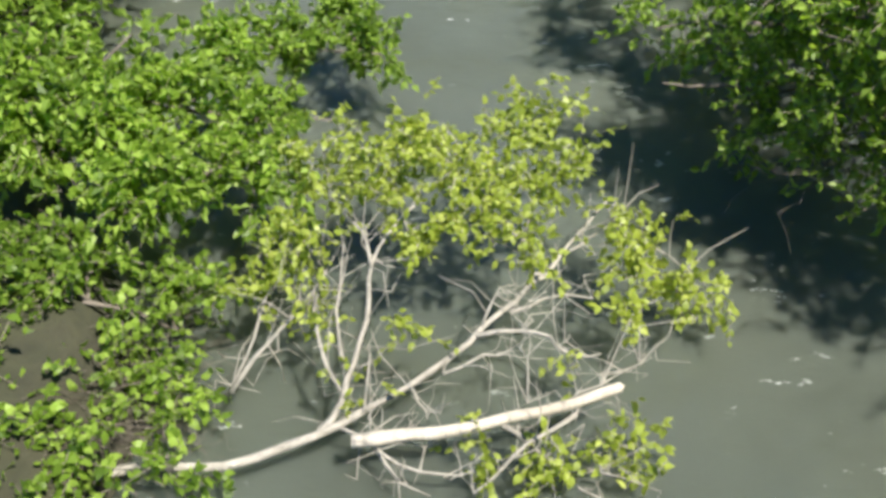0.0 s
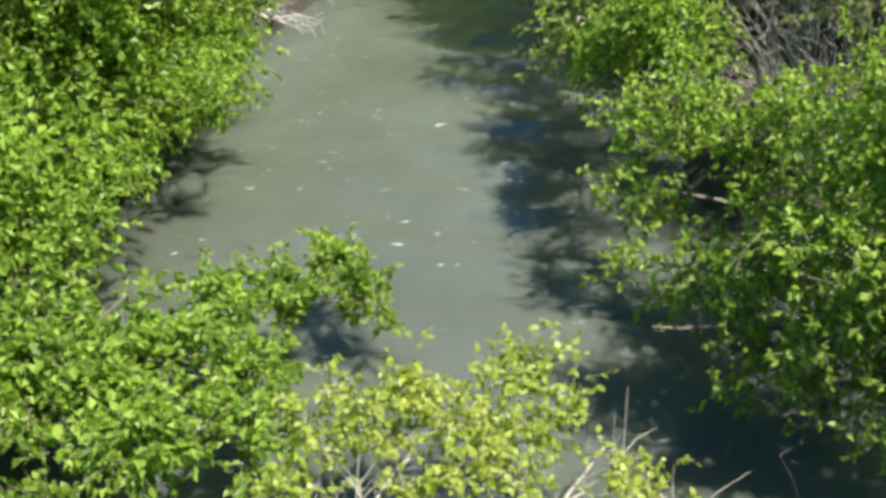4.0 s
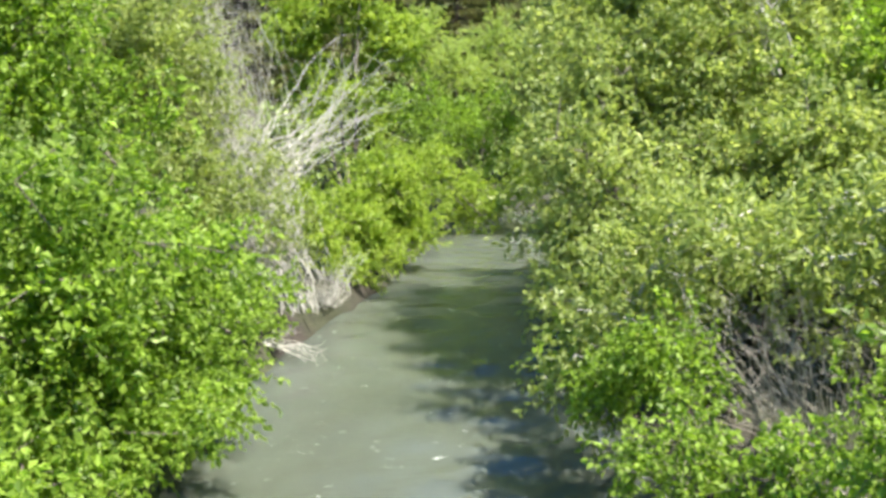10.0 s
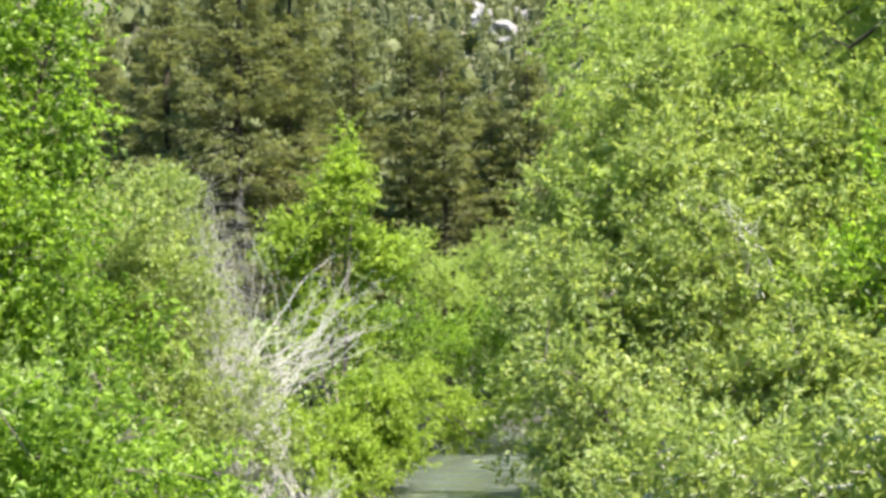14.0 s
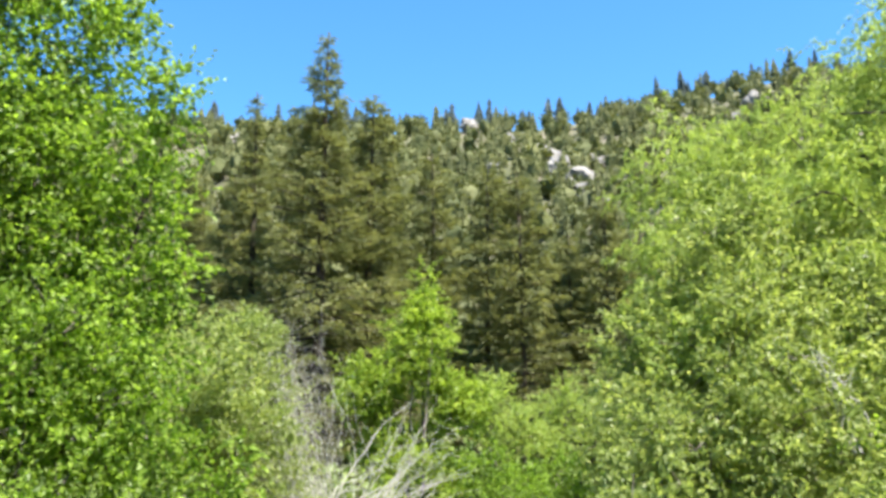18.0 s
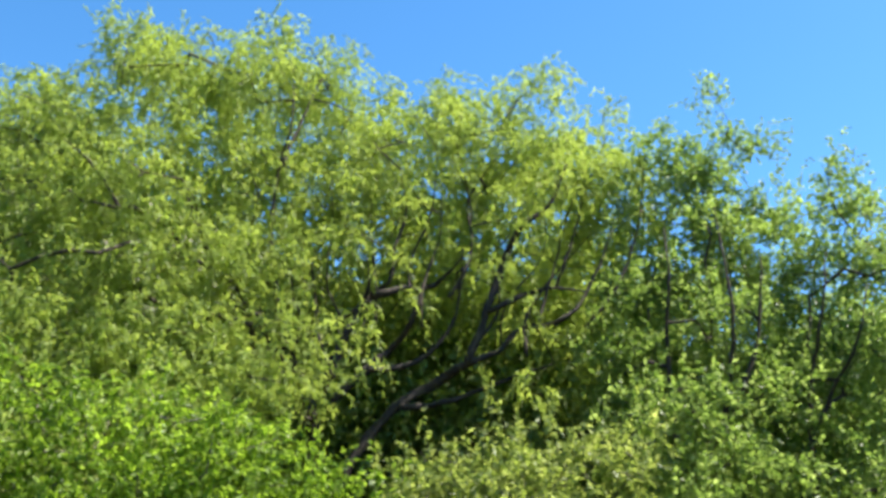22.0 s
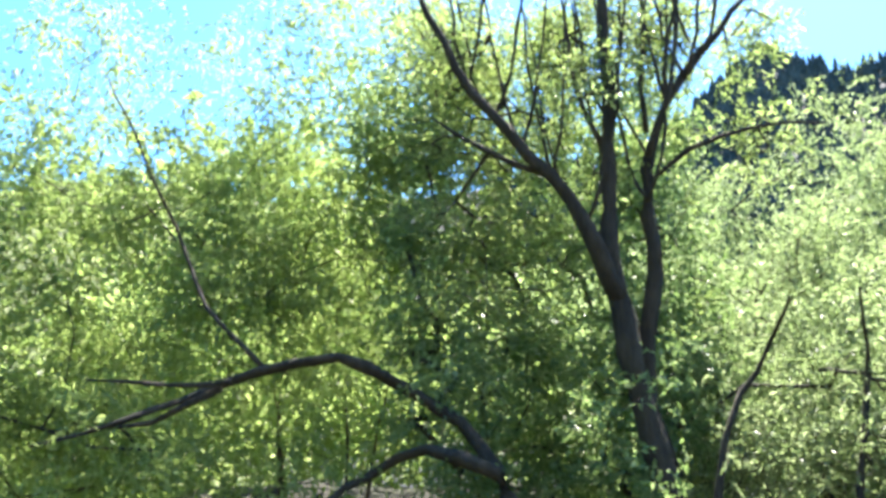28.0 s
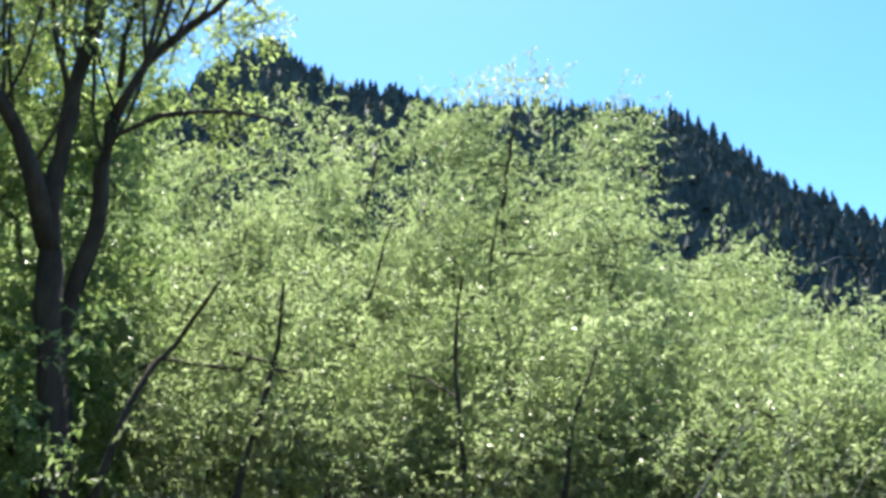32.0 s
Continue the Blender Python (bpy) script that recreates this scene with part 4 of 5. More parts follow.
leafy("grey_willow", 55, (5.0, 15.0, 0.7), band(GW, 3, 1.0, 17.5, 2.9) + band(GW, 7, 1.15, 16.4, 3.4) + band(GW, 11, 1.15, 15.6, 3.6) + band(GW, 15, 1.2, 15, 4.5),
      LEAF_GREY, BARK_GREY, "open-crowned greyish young willow beside the stream", "tree", 6, (0.11, 0.05), 0.62, 0.15, 0.5, 45, 9)


# ---- the big willow ----
def plot(dist, *yp):
    return [spot(a, dist + (k % 3 - 1) * 0.25, b) for k, (a, b) in enumerate(yp)]


WD = 20
CW = [(10.5, 21.5), (14, 21.5), (17.5, 22.5), (20, 24.4), (24.2, 27.2), (27.2, 29.8), (30.2, 31), (34, 31.7), (38.9, 32.5), (41.4, 30.8), (43.7, 29.4), (50.2, 29.8), (54.7, 29.3), (56.6, 27), (59.2, 27.5), (60.8, 24.5)]
FAN, frng = [], np.random.default_rng(610)
for k in range(17):
    y, up = 37 + 21 * (k + frng.uniform(0, 1)) / 17, frng.uniform(12.5, 17)
    out, q = (y - 45) / 7, frng.uniform(-0.9, 0.9, 3)
    FAN.append((plot(WD - 1.4 + frng.uniform(-0.2, 0.6), (y, up), (y + 0.7 * out + q[0], up + 2.4), (y + 1.7 * out + q[1], up + 5.2), (y + 2.6 * out + q[2], up + frng.uniform(6.5, 9.5))), frng.uniform(0.02, 0.045), 0.007))
leafy("crack_willow", 61, (*spot(42, WD - 1.2, -8)[:2], 1.2),
      band(CW, 1.6, 0.8, WD + 0.6, 2.2) + band(CW, 4.6, 1.4, WD, 3.3) + band(CW, 9, 1.5, WD - 1.2, 3.7, (10.5, 40)) + band(CW, 9, 1.4, WD + 0.5, 3.7, (42, 60)) + band(CW, 13.5, 1.3, WD - 2, 3.8, (12, 40)) + band(CW, 13, 0.9, WD + 0.8, 3.6, (41.5, 56)) + level_row(41, 57, WD - 3.2, 15, 0.42, 3.1) + level_row(42.5, 58, WD - 2.2, 19, 0.55, 3.3) + level_row(44, 57, WD - 3.8, 12, 0.4, 3.4) + level_row(43, 58, WD - 2.4, 22.5, 0.55, 3.3) + band(CW, 18.5, 1.4, WD - 2.5, 4.2, (19, 40))
      + band(CW, 22.5, 1.3, WD - 3.5, 4.5, (24, 38)),
      LEAF_WILLOW, BARK_DARK, "large old crack willow with dark spreading limbs", "tree", 0, (0.125, 0.035), 0.48, 0.55, 0.5, 54, 12,
      [(plot(WD - 1.2, (42.6, -8), (42, 2), (41.5, 8.7), (42.1, 10.6), (43.2, 13.7), (44.2, 15.7), (45.5, 16.8), (45.8, 18.8), (46.4, 21), (46, 23.5)), 0.195, 0.00936),
       (plot(WD - 1.4, (44.6, 16), (46.4, 16.5), (48.3, 16.7), (50, 18.5)), 0.0888, 0.0195),
       (plot(WD - 1.4, (41.5, 8.5), (40.6, 11), (39.3, 12.1), (37.8, 14.3), (36.7, 14.8), (35, 17), (33, 21)), 0.115, 0.0195),
       (plot(WD - 1.3, (39.2, 12.6), (41.2, 13.6), (43.8, 15.4), (44.6, 18)), 0.0888, 0.0195),
       (plot(WD - 1.2, (42.2, 9.5), (44, 11.2), (46, 13.1), (47, 14.8), (48, 18)), 0.106, 0.0234),
       (plot(WD - 1.4, (43, 5), (46, 9.3), (48.2, 10.7), (50.5, 12.2), (52.2, 12.9), (53.6, 14.3), (55.7, 14.6), (57.4, 16.2), (59.2, 20)), 0.106, 0.0117),
       (plot(WD - 1.4, (50.4, 12.1), (51.5, 15.3), (52.5, 18.0), (53.6, 20.3), (55.4, 21.6), (56.5, 24)), 0.106, 0.0195),
       (plot(WD - 1.3, (51.6, 15.2), (53.4, 16), (55, 16.6), (57.4, 16.4)), 0.062, 0.0156),
       (plot(WD - 1.1, (40.6, 11), (38.5, 17), (38.2, 22), (38.9, 26), (38.7, 29)), 0.0709, 0.0078),
       (plot(WD - 1.1, (38.5, 23), (39.5, 26.1), (40.5, 28.4)), 0.0443, 0.0117),
       (plot(WD - 1.5, (44.6, 11.6), (47, 12), (49.5, 14.5), (50, 19)), 0.062, 0.0117), (plot(WD - 1.6, (46.4, 9.5), (49, 9.8), (52, 11), (55.5, 12.2)), 0.062, 0.0117), (plot(WD - 1.5, (42.4, 11), (41.4, 14), (40.8, 18)), 0.062, 0.00936)] + FAN, 0.006, 0.02)

leafy("crack_willow", 611, (*spot(47, WD + 4, -8)[:2], 1.2), band(CW, 4.2, 1.3, WD + 3.4, 3.2, (18, 61)) + band(CW, 9, 1.8, WD + 3.6, 3.4, (14, 61)) + band(CW, 14, 1.8, WD + 3.6, 3.6, (20, 61)) + band(CW, 20, 1.8, WD + 3.4, 4.6, (34, 60)),
      LEAF_WILLOW, BARK_DARK, "second large willow close behind the old one", "tree", 4, (0.19, 0.062), 0.5, 0.5, 0.55, 54, 12)
leafy("bright_bush", 62, (*spot(35, 13.5, 0)[:2], 1.0), [lobe(33, 13.5, 4, 1.5, 1.5, 1.6), lobe(38, 13, 5, 1.2, 1.2, 1.2), lobe(43, 13, 1.5, 1.4, 1.4, 1.2), lobe(29, 14, 5, 1.5, 1.4, 1.6), lobe(25, 14, 1, 1.5, 1.4, 1.5)], LEAF_ALDER, BARK_GREY,
      "lush bright green bush under the big willow", "bush", 6, (0.1, 0.052), 0.95, 0.1, 0.42, 45, 9)
leafy("willow_bush", 63, (*spot(53, 14, 0)[:2], 1.0), [lobe(48.5, 14, 3, 1.2, 1.2, 1.2), lobe(53.5, 14, 4.5, 1.3, 1.3, 1.3), lobe(58, 14.5, 5, 1.2, 1.2, 1.2), lobe(53, 13, 0, 1.6, 1.5, 1.3)], LEAF_GREY, BARK_GREY,
      "grey-green willow bush in half shade", "bush", 6, (0.1, 0.05), 1.0, 0.1, 0.42, 45, 9)

# ---- box elders ----
EA = [(60.5, 23), (62, 25), (63.5, 24.5), (65.2, 26.3), (66.6, 25), (68.2, 23.4), (69.6, 20)]
EB = [(69.6, 18.5), (70.8, 20.5), (72.1, 22), (73.5, 21), (75, 18), (76.6, 13.5)]
leafy("box_elder", 64, (*spot(64.5, 20, -8)[:2], 1.2), band(EA, -0.2, 0.5, 20.2, 1.2) + band(EA, 2, 0.6, 20.4, 1.5) + band(EA, 4, 0.8, 20, 2.0) + band(EA, 7.5, 0.9, 19.5, 2.4) + band(EA, 11.5, 0.9, 18.3, 2.6) + band(EA, 15.5, 0.8, 17.4, 3.4) + band(EA, 19.5, 1.0, 16.6, 3.2) + band(EA, 9, 1.2, 21.2, 2.8) + band(EA, 15, 1.3, 21.2, 3.0) + [lobe(58.6, 17.6, 12.5, 0.6), lobe(59.4, 17.6, 9.8, 0.65), lobe(60.4, 17.4, 13.2, 0.6), lobe(61, 17.8, 16.6, 0.6), lobe(59, 18, 16, 0.5)],
      LEAF_MAPLE, BARK_DARK, "leafy box elder with several slim dark stems", "tree", 0, (0.09, 0.052), 0.72, 0.1, 0.42, 45, 9,
      [(plot(17.0, (62.5, -11), (62.4, 5), (62, 12.9), (62.3, 16.8), (62.2, 20)), 0.1, 0.012), (plot(17.0, (63.2, -11), (63.6, 4.9), (65, 9), (65.8, 15), (65.2, 21)), 0.09, 0.01), (plot(17.0, (64.9, 8), (67, 13), (67.6, 18)), 0.06, 0.01)], group="box elders")
leafy("box_elder", 65, (*spot(70, 19, -8)[:2], 1.2), band(EB, -0.1, 0.5, 19.2, 1.2) + band(EB, 2.2, 0.6, 19.4, 1.5) + band(EB, 4.2, 0.8, 19, 1.9) + band(EB, 8, 0.85, 18.0, 2.3) + band(EB, 12, 0.8, 17.0, 3.0) + band(EB, 16, 1.0, 16.2, 2.8) + band(EB, 7, 1.0, 20.2, 2.2) + band(EB, 12, 1.3, 20.2, 2.6),
      LEAF_MAPLE, BARK_DARK, "leafy box elder with slanting dark stems", "tree", 0, (0.09, 0.052), 0.72, 0.1, 0.42, 45, 9,
      [(plot(16.6, (69.2, -11), (69.3, 5), (69.6, 10.1), (70.6, 14.5), (71.2, 18)), 0.09, 0.01), (plot(16.6, (69, -11), (69.2, 5.5), (70.3, 9.4), (72.3, 13), (73.1, 16)), 0.08, 0.01)], group="box elders")
leafy("green_bush", 67, (*spot(63.5, 15.5, -5)[:2], 1.2), [lobe(63.2, 15.5, 10, 0.9), lobe(62, 15.6, 6, 1.0), lobe(65.3, 15.7, 6.5, 0.8), lobe(60.5, 15.8, 9, 0.7), lobe(64, 15.2, 2.5, 1.1)], LEAF_MAPLE, BARK_DARK,
      "rounded green bush before the box elders", "bush", 5, (0.095, 0.055), 0.85, 0.1, 0.42, 45, 9)
leafy("green_bush", 66, (*spot(80, 21, -5)[:2], 1.2), [lobe(78.5, 21, 6, 1.4, 1.4, 1.5), lobe(82, 21, 7, 1.5, 1.4, 1.4), lobe(86, 20, 5, 1.6, 1.5, 1.6), lobe(80, 20, 2, 1.8, 1.5, 1.5)], LEAF_MAPLE, BARK_GREY,
      "low leafy bush before the grassy slope", "bush", 6, (0.12, 0.065), 0.95, 0.1, 0.45, 45, 9)

# ---- near willows by the road ----
GD = 10
LW = [(82, 19), (83, 26), (84.5, 30), (86.5, 31.5), (89, 30), (91, 28), (93.5, 31), (98, 33), (104, 34), (110, 34)]
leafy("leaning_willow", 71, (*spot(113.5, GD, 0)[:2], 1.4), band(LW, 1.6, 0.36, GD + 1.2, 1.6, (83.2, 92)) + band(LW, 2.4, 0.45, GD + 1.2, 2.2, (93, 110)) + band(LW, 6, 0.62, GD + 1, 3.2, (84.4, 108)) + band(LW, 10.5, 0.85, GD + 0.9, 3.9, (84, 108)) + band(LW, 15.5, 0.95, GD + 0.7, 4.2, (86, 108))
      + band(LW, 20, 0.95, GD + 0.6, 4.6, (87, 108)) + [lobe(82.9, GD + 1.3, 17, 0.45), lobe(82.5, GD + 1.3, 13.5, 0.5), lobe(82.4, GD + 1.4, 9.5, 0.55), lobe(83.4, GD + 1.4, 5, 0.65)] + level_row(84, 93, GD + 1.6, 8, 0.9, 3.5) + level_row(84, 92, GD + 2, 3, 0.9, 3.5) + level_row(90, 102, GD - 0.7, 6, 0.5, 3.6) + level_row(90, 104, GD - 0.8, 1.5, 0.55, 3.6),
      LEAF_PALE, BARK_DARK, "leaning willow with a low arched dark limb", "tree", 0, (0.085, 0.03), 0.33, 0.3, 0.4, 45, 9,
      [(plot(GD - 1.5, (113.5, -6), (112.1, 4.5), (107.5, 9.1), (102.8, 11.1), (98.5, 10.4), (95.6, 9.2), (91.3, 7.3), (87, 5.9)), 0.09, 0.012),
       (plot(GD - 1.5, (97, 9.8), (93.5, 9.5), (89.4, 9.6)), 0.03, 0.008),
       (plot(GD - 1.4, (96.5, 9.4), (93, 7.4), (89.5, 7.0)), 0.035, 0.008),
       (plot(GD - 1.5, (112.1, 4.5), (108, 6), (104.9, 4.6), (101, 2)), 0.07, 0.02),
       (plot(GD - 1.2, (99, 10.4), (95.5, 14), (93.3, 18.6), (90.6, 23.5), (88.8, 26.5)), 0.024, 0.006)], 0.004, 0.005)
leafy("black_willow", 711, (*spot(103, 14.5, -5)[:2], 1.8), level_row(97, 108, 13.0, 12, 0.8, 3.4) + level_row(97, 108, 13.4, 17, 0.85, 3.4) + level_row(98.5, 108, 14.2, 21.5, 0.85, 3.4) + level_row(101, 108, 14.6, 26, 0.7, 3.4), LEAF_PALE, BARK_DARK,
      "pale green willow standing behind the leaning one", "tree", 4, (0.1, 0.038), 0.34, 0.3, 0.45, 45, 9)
HD = 8.5
SHOOTS = []
for k, (a0, b0) in enumerate([(119.1, 22), (119.3, 25), (117.6, 18.8), (115.8, 21.8), (114, 23.7), (112.3, 25.4), (110.8, 27.4), (121.4, 20), (121.6, 22.6), (123, 25.5), (124.2, 26.8), (125.2, 28)]):
    for side in (-1, 1):
        a1, b1 = a0 + side * (1.2 + 0.5 * (k % 3)), b0 + 6.5 + 1.5 * (k % 2)
        SHOOTS.append(([spot(a0, HD, b0), spot(a0 + (a1 - a0) * 0.55, HD - 0.1 * side, b0 + 2.6), spot(a1, HD - 0.15 * side, b1), spot(a1 + side * 0.8, HD - 0.2 * side, b1 + 6)], 0.018, 0.005))
# growth behind the trunks, its shade partly painted by the darker leaf colour
leafy("willow_bush", 720, (*spot(113, 11.5, -5)[:2], 2.0), level_row(110, 123, 9.5, 1, 0.6, 3.0) + level_row(110, 123, 9.7, 6.5, 0.65, 3.1) + level_row(109.5, 123, 10.2, 12, 0.7, 3.2) + level_row(109, 122, 10.8, 17.5, 0.7, 3.1) + level_row(109, 122, 11.4, 23, 0.7, 3.2) + level_row(109, 119, 11.5, 28, 0.7, 3.4) + [lobe(120.6, HD - 0.5, 3, 0.26), lobe(118.6, HD - 0.4, 8, 0.26), lobe(122.6, HD - 0.4, 9.5, 0.22)], LEAF_SHADED, BARK_DARK,
      "willow growth behind the forked trunks, shade put into its darker green", "bush", 5, (0.085, 0.034), 0.6, 0.2, 0.42, 45, 9, skirt=False)
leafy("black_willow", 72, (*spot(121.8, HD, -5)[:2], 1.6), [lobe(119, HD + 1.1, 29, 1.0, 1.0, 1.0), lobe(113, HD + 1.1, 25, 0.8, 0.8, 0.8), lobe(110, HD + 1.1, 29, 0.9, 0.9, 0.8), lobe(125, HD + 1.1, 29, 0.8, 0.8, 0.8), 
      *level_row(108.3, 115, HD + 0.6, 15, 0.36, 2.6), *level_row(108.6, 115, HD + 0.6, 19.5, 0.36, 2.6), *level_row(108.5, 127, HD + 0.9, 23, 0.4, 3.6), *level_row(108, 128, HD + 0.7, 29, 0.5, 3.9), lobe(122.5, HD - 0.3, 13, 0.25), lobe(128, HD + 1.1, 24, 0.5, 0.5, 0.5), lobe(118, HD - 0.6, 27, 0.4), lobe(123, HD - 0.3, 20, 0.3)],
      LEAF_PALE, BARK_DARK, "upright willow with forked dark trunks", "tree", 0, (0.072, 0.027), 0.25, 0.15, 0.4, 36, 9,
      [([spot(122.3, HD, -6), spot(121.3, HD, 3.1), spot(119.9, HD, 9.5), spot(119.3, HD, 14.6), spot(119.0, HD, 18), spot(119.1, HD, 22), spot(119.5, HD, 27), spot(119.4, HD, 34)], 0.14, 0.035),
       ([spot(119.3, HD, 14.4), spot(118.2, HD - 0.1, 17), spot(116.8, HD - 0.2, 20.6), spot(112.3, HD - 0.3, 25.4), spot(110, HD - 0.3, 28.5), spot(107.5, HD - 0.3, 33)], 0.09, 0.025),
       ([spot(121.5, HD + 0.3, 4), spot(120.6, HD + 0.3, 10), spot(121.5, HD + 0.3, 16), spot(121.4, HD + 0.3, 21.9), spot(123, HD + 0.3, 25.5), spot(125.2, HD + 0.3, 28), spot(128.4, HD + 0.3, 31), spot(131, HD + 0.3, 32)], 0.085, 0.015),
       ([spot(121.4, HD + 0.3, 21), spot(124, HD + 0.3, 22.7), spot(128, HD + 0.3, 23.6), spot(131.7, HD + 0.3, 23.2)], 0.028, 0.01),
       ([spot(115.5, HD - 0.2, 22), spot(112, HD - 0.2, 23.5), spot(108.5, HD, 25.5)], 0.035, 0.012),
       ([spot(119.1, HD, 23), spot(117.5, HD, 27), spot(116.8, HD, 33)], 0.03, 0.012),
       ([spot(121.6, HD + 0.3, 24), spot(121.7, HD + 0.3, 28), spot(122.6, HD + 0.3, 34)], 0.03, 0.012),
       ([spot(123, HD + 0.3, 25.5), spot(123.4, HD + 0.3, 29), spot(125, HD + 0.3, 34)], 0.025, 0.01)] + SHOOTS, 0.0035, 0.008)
def silver(seed, yaw, dist, lobes, label, limbs=()):
    return leafy("silver_willow", seed, (*spot(yaw, dist, -5)[:2], 1.6), lobes, LEAF_SILVER, BARK_DARK, label, "tree", 5, (0.078, 0.027), 0.44, 0.25, 0.55, 48, 12,
                 limbs, 0.004, 0.006, up=0.55, group="silvery willows", comb=(-0.38, -0.26, 0.3))


silver(73, 128, 10, rising_row(124, 139, 10, 0.3, 1.0), "low silvery green willow with thin dark stems",
       [(plot(8.3, (122.5, -5), (124.4, 6.1), (126.5, 10), (128.6, 13.8)), 0.04, 0.015), (plot(8.4, (130.5, -5), (130.9, 3.4), (132, 9), (132.2, 14)), 0.04, 0.012)])
silver(74, 150, 10, rising_row(142, 171, 10, 0.34, 1.05), "low silvery green willow in full sun",
       [(plot(8.6, (143.5, -5), (143, 4), (142.2, 11), (142.6, 15)), 0.035, 0.01), (plot(8.7, (148.5, -5), (148.8, 5), (150.5, 11)), 0.03, 0.01), (plot(8.7, (155, -5), (156, 3), (158.5, 8)), 0.03, 0.008)])
silver(701, 131, 9.2, rising_row(125, 171, 9.2, 0.1, 0.8), "lowest silvery green willow growth by the road")
silver(702, 140, 11, rising_row(124, 166, 11, 0.46, 0.9, 6), "silvery green willow among others")
silver(703, 146, 13.4, rising_row(124, 160, 13.4, 0.74, 1.0, 6), "silvery green willow with bright upper sprays")
silver(75, 131, 12.2, rising_row(123, 140, 12.2, 0.6, 1.15), "silvery green willow rising behind a lower one",
       [(plot(10.9, (127, -3), (126.4, 8), (127.2, 15)), 0.035, 0.01), (plot(10.9, (136, -3), (135.4, 6), (137, 13), (138.2, 18)), 0.045, 0.01)])
silver(76, 150, 12.2, rising_row(142, 168, 12.2, 0.64, 1.2), "broad silvery green willow on rising ground",
       [(plot(10.9, (146, -3), (145.6, 8), (144.2, 14), (144.6, 19)), 0.045, 0.01), (plot(10.9, (152, -3), (152.6, 7), (154.6, 13)), 0.04, 0.01)])
silver(77, 132, 14.6, rising_row(125, 140, 14.6, 0.86, 1.3), "tall silvery green willow against the mountain",
       [(plot(13.5, (133, -5), (134, 8), (136, 16), (137, 22)), 0.07, 0.015), (plot(13.5, (133, 2), (131, 12), (130, 20)), 0.05, 0.012)])
silver(78, 147, 14.6, rising_row(142, 160, 14.6, 0.86, 1.35) + [lobe(a, 14.6, b, 0.32, 0.32, 0.5) for a, b in ((143, 26), (145.4, 26.3), (147.5, 25.8))], "tall silvery green willow with feathery top shoots",
       [(plot(13.5, (147, -5), (146, 8), (145, 18), (145.5, 25)), 0.08, 0.015), (plot(13.5, (147, 2), (150, 14), (153, 20)), 0.06, 0.012)])


dead_brush(41, (*spot(150, 7.4, -8)[:2], 2.2), [spot(163, 7.6, 9.5), spot(166, 7.6, 8), spot(160, 7.4, 9)], 6, "few pale dry stalks leaning across the willow leaves", 0.0035)


# ---- firs ----
def fir(name, seed, base, height, radius, label, needles=NEEDLE, dense=1.0, thin_top=0.6):
    rng = np.random.default_rng(seed)
    base = np.array(base, float)
    ob = thing(name, base, label, "conifer", "firs in the valley")
    lean = rng.normal(size=2) * 0.01 * height
    top = base + np.array([lean[0], lean[1], height])
    part("trunk", limb_mesh("trunk", [base - np.array([0, 0, 0.5]), base * 0.5 + top * 0.5, top], 0.013 * height, 0.03, BARK_DARK, 8, 0.02, rng, 1.5), ob)
    tiers = int(height * 1.25 * dense)
    h = np.repeat((np.arange(tiers) + 0.5) / tiers, 8)
    nb = len(h)
    h = 0.05 + 0.94 * np.clip(h + rng.normal(size=nb) * 0.28 / tiers, 0, 1)
    az = np.arange(nb) * 2.399 + rng.normal(size=nb) * 0.4
    prof = np.clip((1 - h) ** thin_top * np.clip(h / 0.2, 0.55, 1), 0.02, 1)
    lop = 1 + 0.22 * np.sin(az + rng.uniform(0, 6.283)) + 0.12 * np.sin(h * 19 + az * 2)
    L = radius * prof * lop * rng.uniform(0.5, 1.15, nb)
    out = np.stack([np.cos(az), np.sin(az), np.zeros(nb)], 1)
    s = base + (top - base) * h[:, None]
    dip = np.where(h > 0.85, 0.35, np.where(h > 0.5, -0.02, -0.2))[:, None] * np.array([0, 0, 1.0])
    e = s + (out + dip) * L[:, None]
    part("branchwork", to_mesh("branchwork", *tubes(s, e, 0.012 * L + 0.01, np.full(nb, 0.008), 4), BARK_DARK), ob)
    m = np.maximum(5, (L * 38 * dense).astype(int))
    k = np.repeat(np.arange(nb), m)
    t = rng.uniform(0.1, 1.05, len(k)) ** 0.8
    pos = s[k] + (e - s)[k] * t[:, None]
    wide = rng.normal(size=len(k)) * 0.24 * L[k] * (1.15 - t)
    sd = np.stack([-out[k][:, 1], out[k][:, 0], np.zeros(len(k))], 1)
    pos = pos + sd * wide[:, None] + rng.normal(size=pos.shape) * np.array([0.1, 0.1, 0.07]) + np.array([0, 0, 0.2]) * (t ** 2 * L[k] * 0.5)[:, None]
    pos[:, 2] -= 0.3 * np.abs(wide)
    ax = out[k] * 0.8 + sd * np.sign(wide)[:, None] * 0.6 + rng.normal(size=pos.shape) * 0.3 + np.array([0, 0, -0.1])
    sz = rng.uniform(0.6, 1.25, len(k))
    part("needle_cover", to_mesh("needle_cover", *blades(rng, pos, ax, 0.46 * sz, 0.1 * sz, 2.2), needles), ob)
    return ob


def on_land(yaw, dist):
    a = radians(yaw)
    x, y = dist * math.sin(a), dist * math.cos(a)
    return np.array([x, y, float(land(np.array([x]), np.array([y]))[0])])


def fir_to(seed, yaw, dist, up, radius, label, **kw):
    b = on_land(yaw, dist)
    return fir("fir_tree", seed, b, EYE.z + dist * math.tan(radians(up)) - b[2], radius, label, **kw)


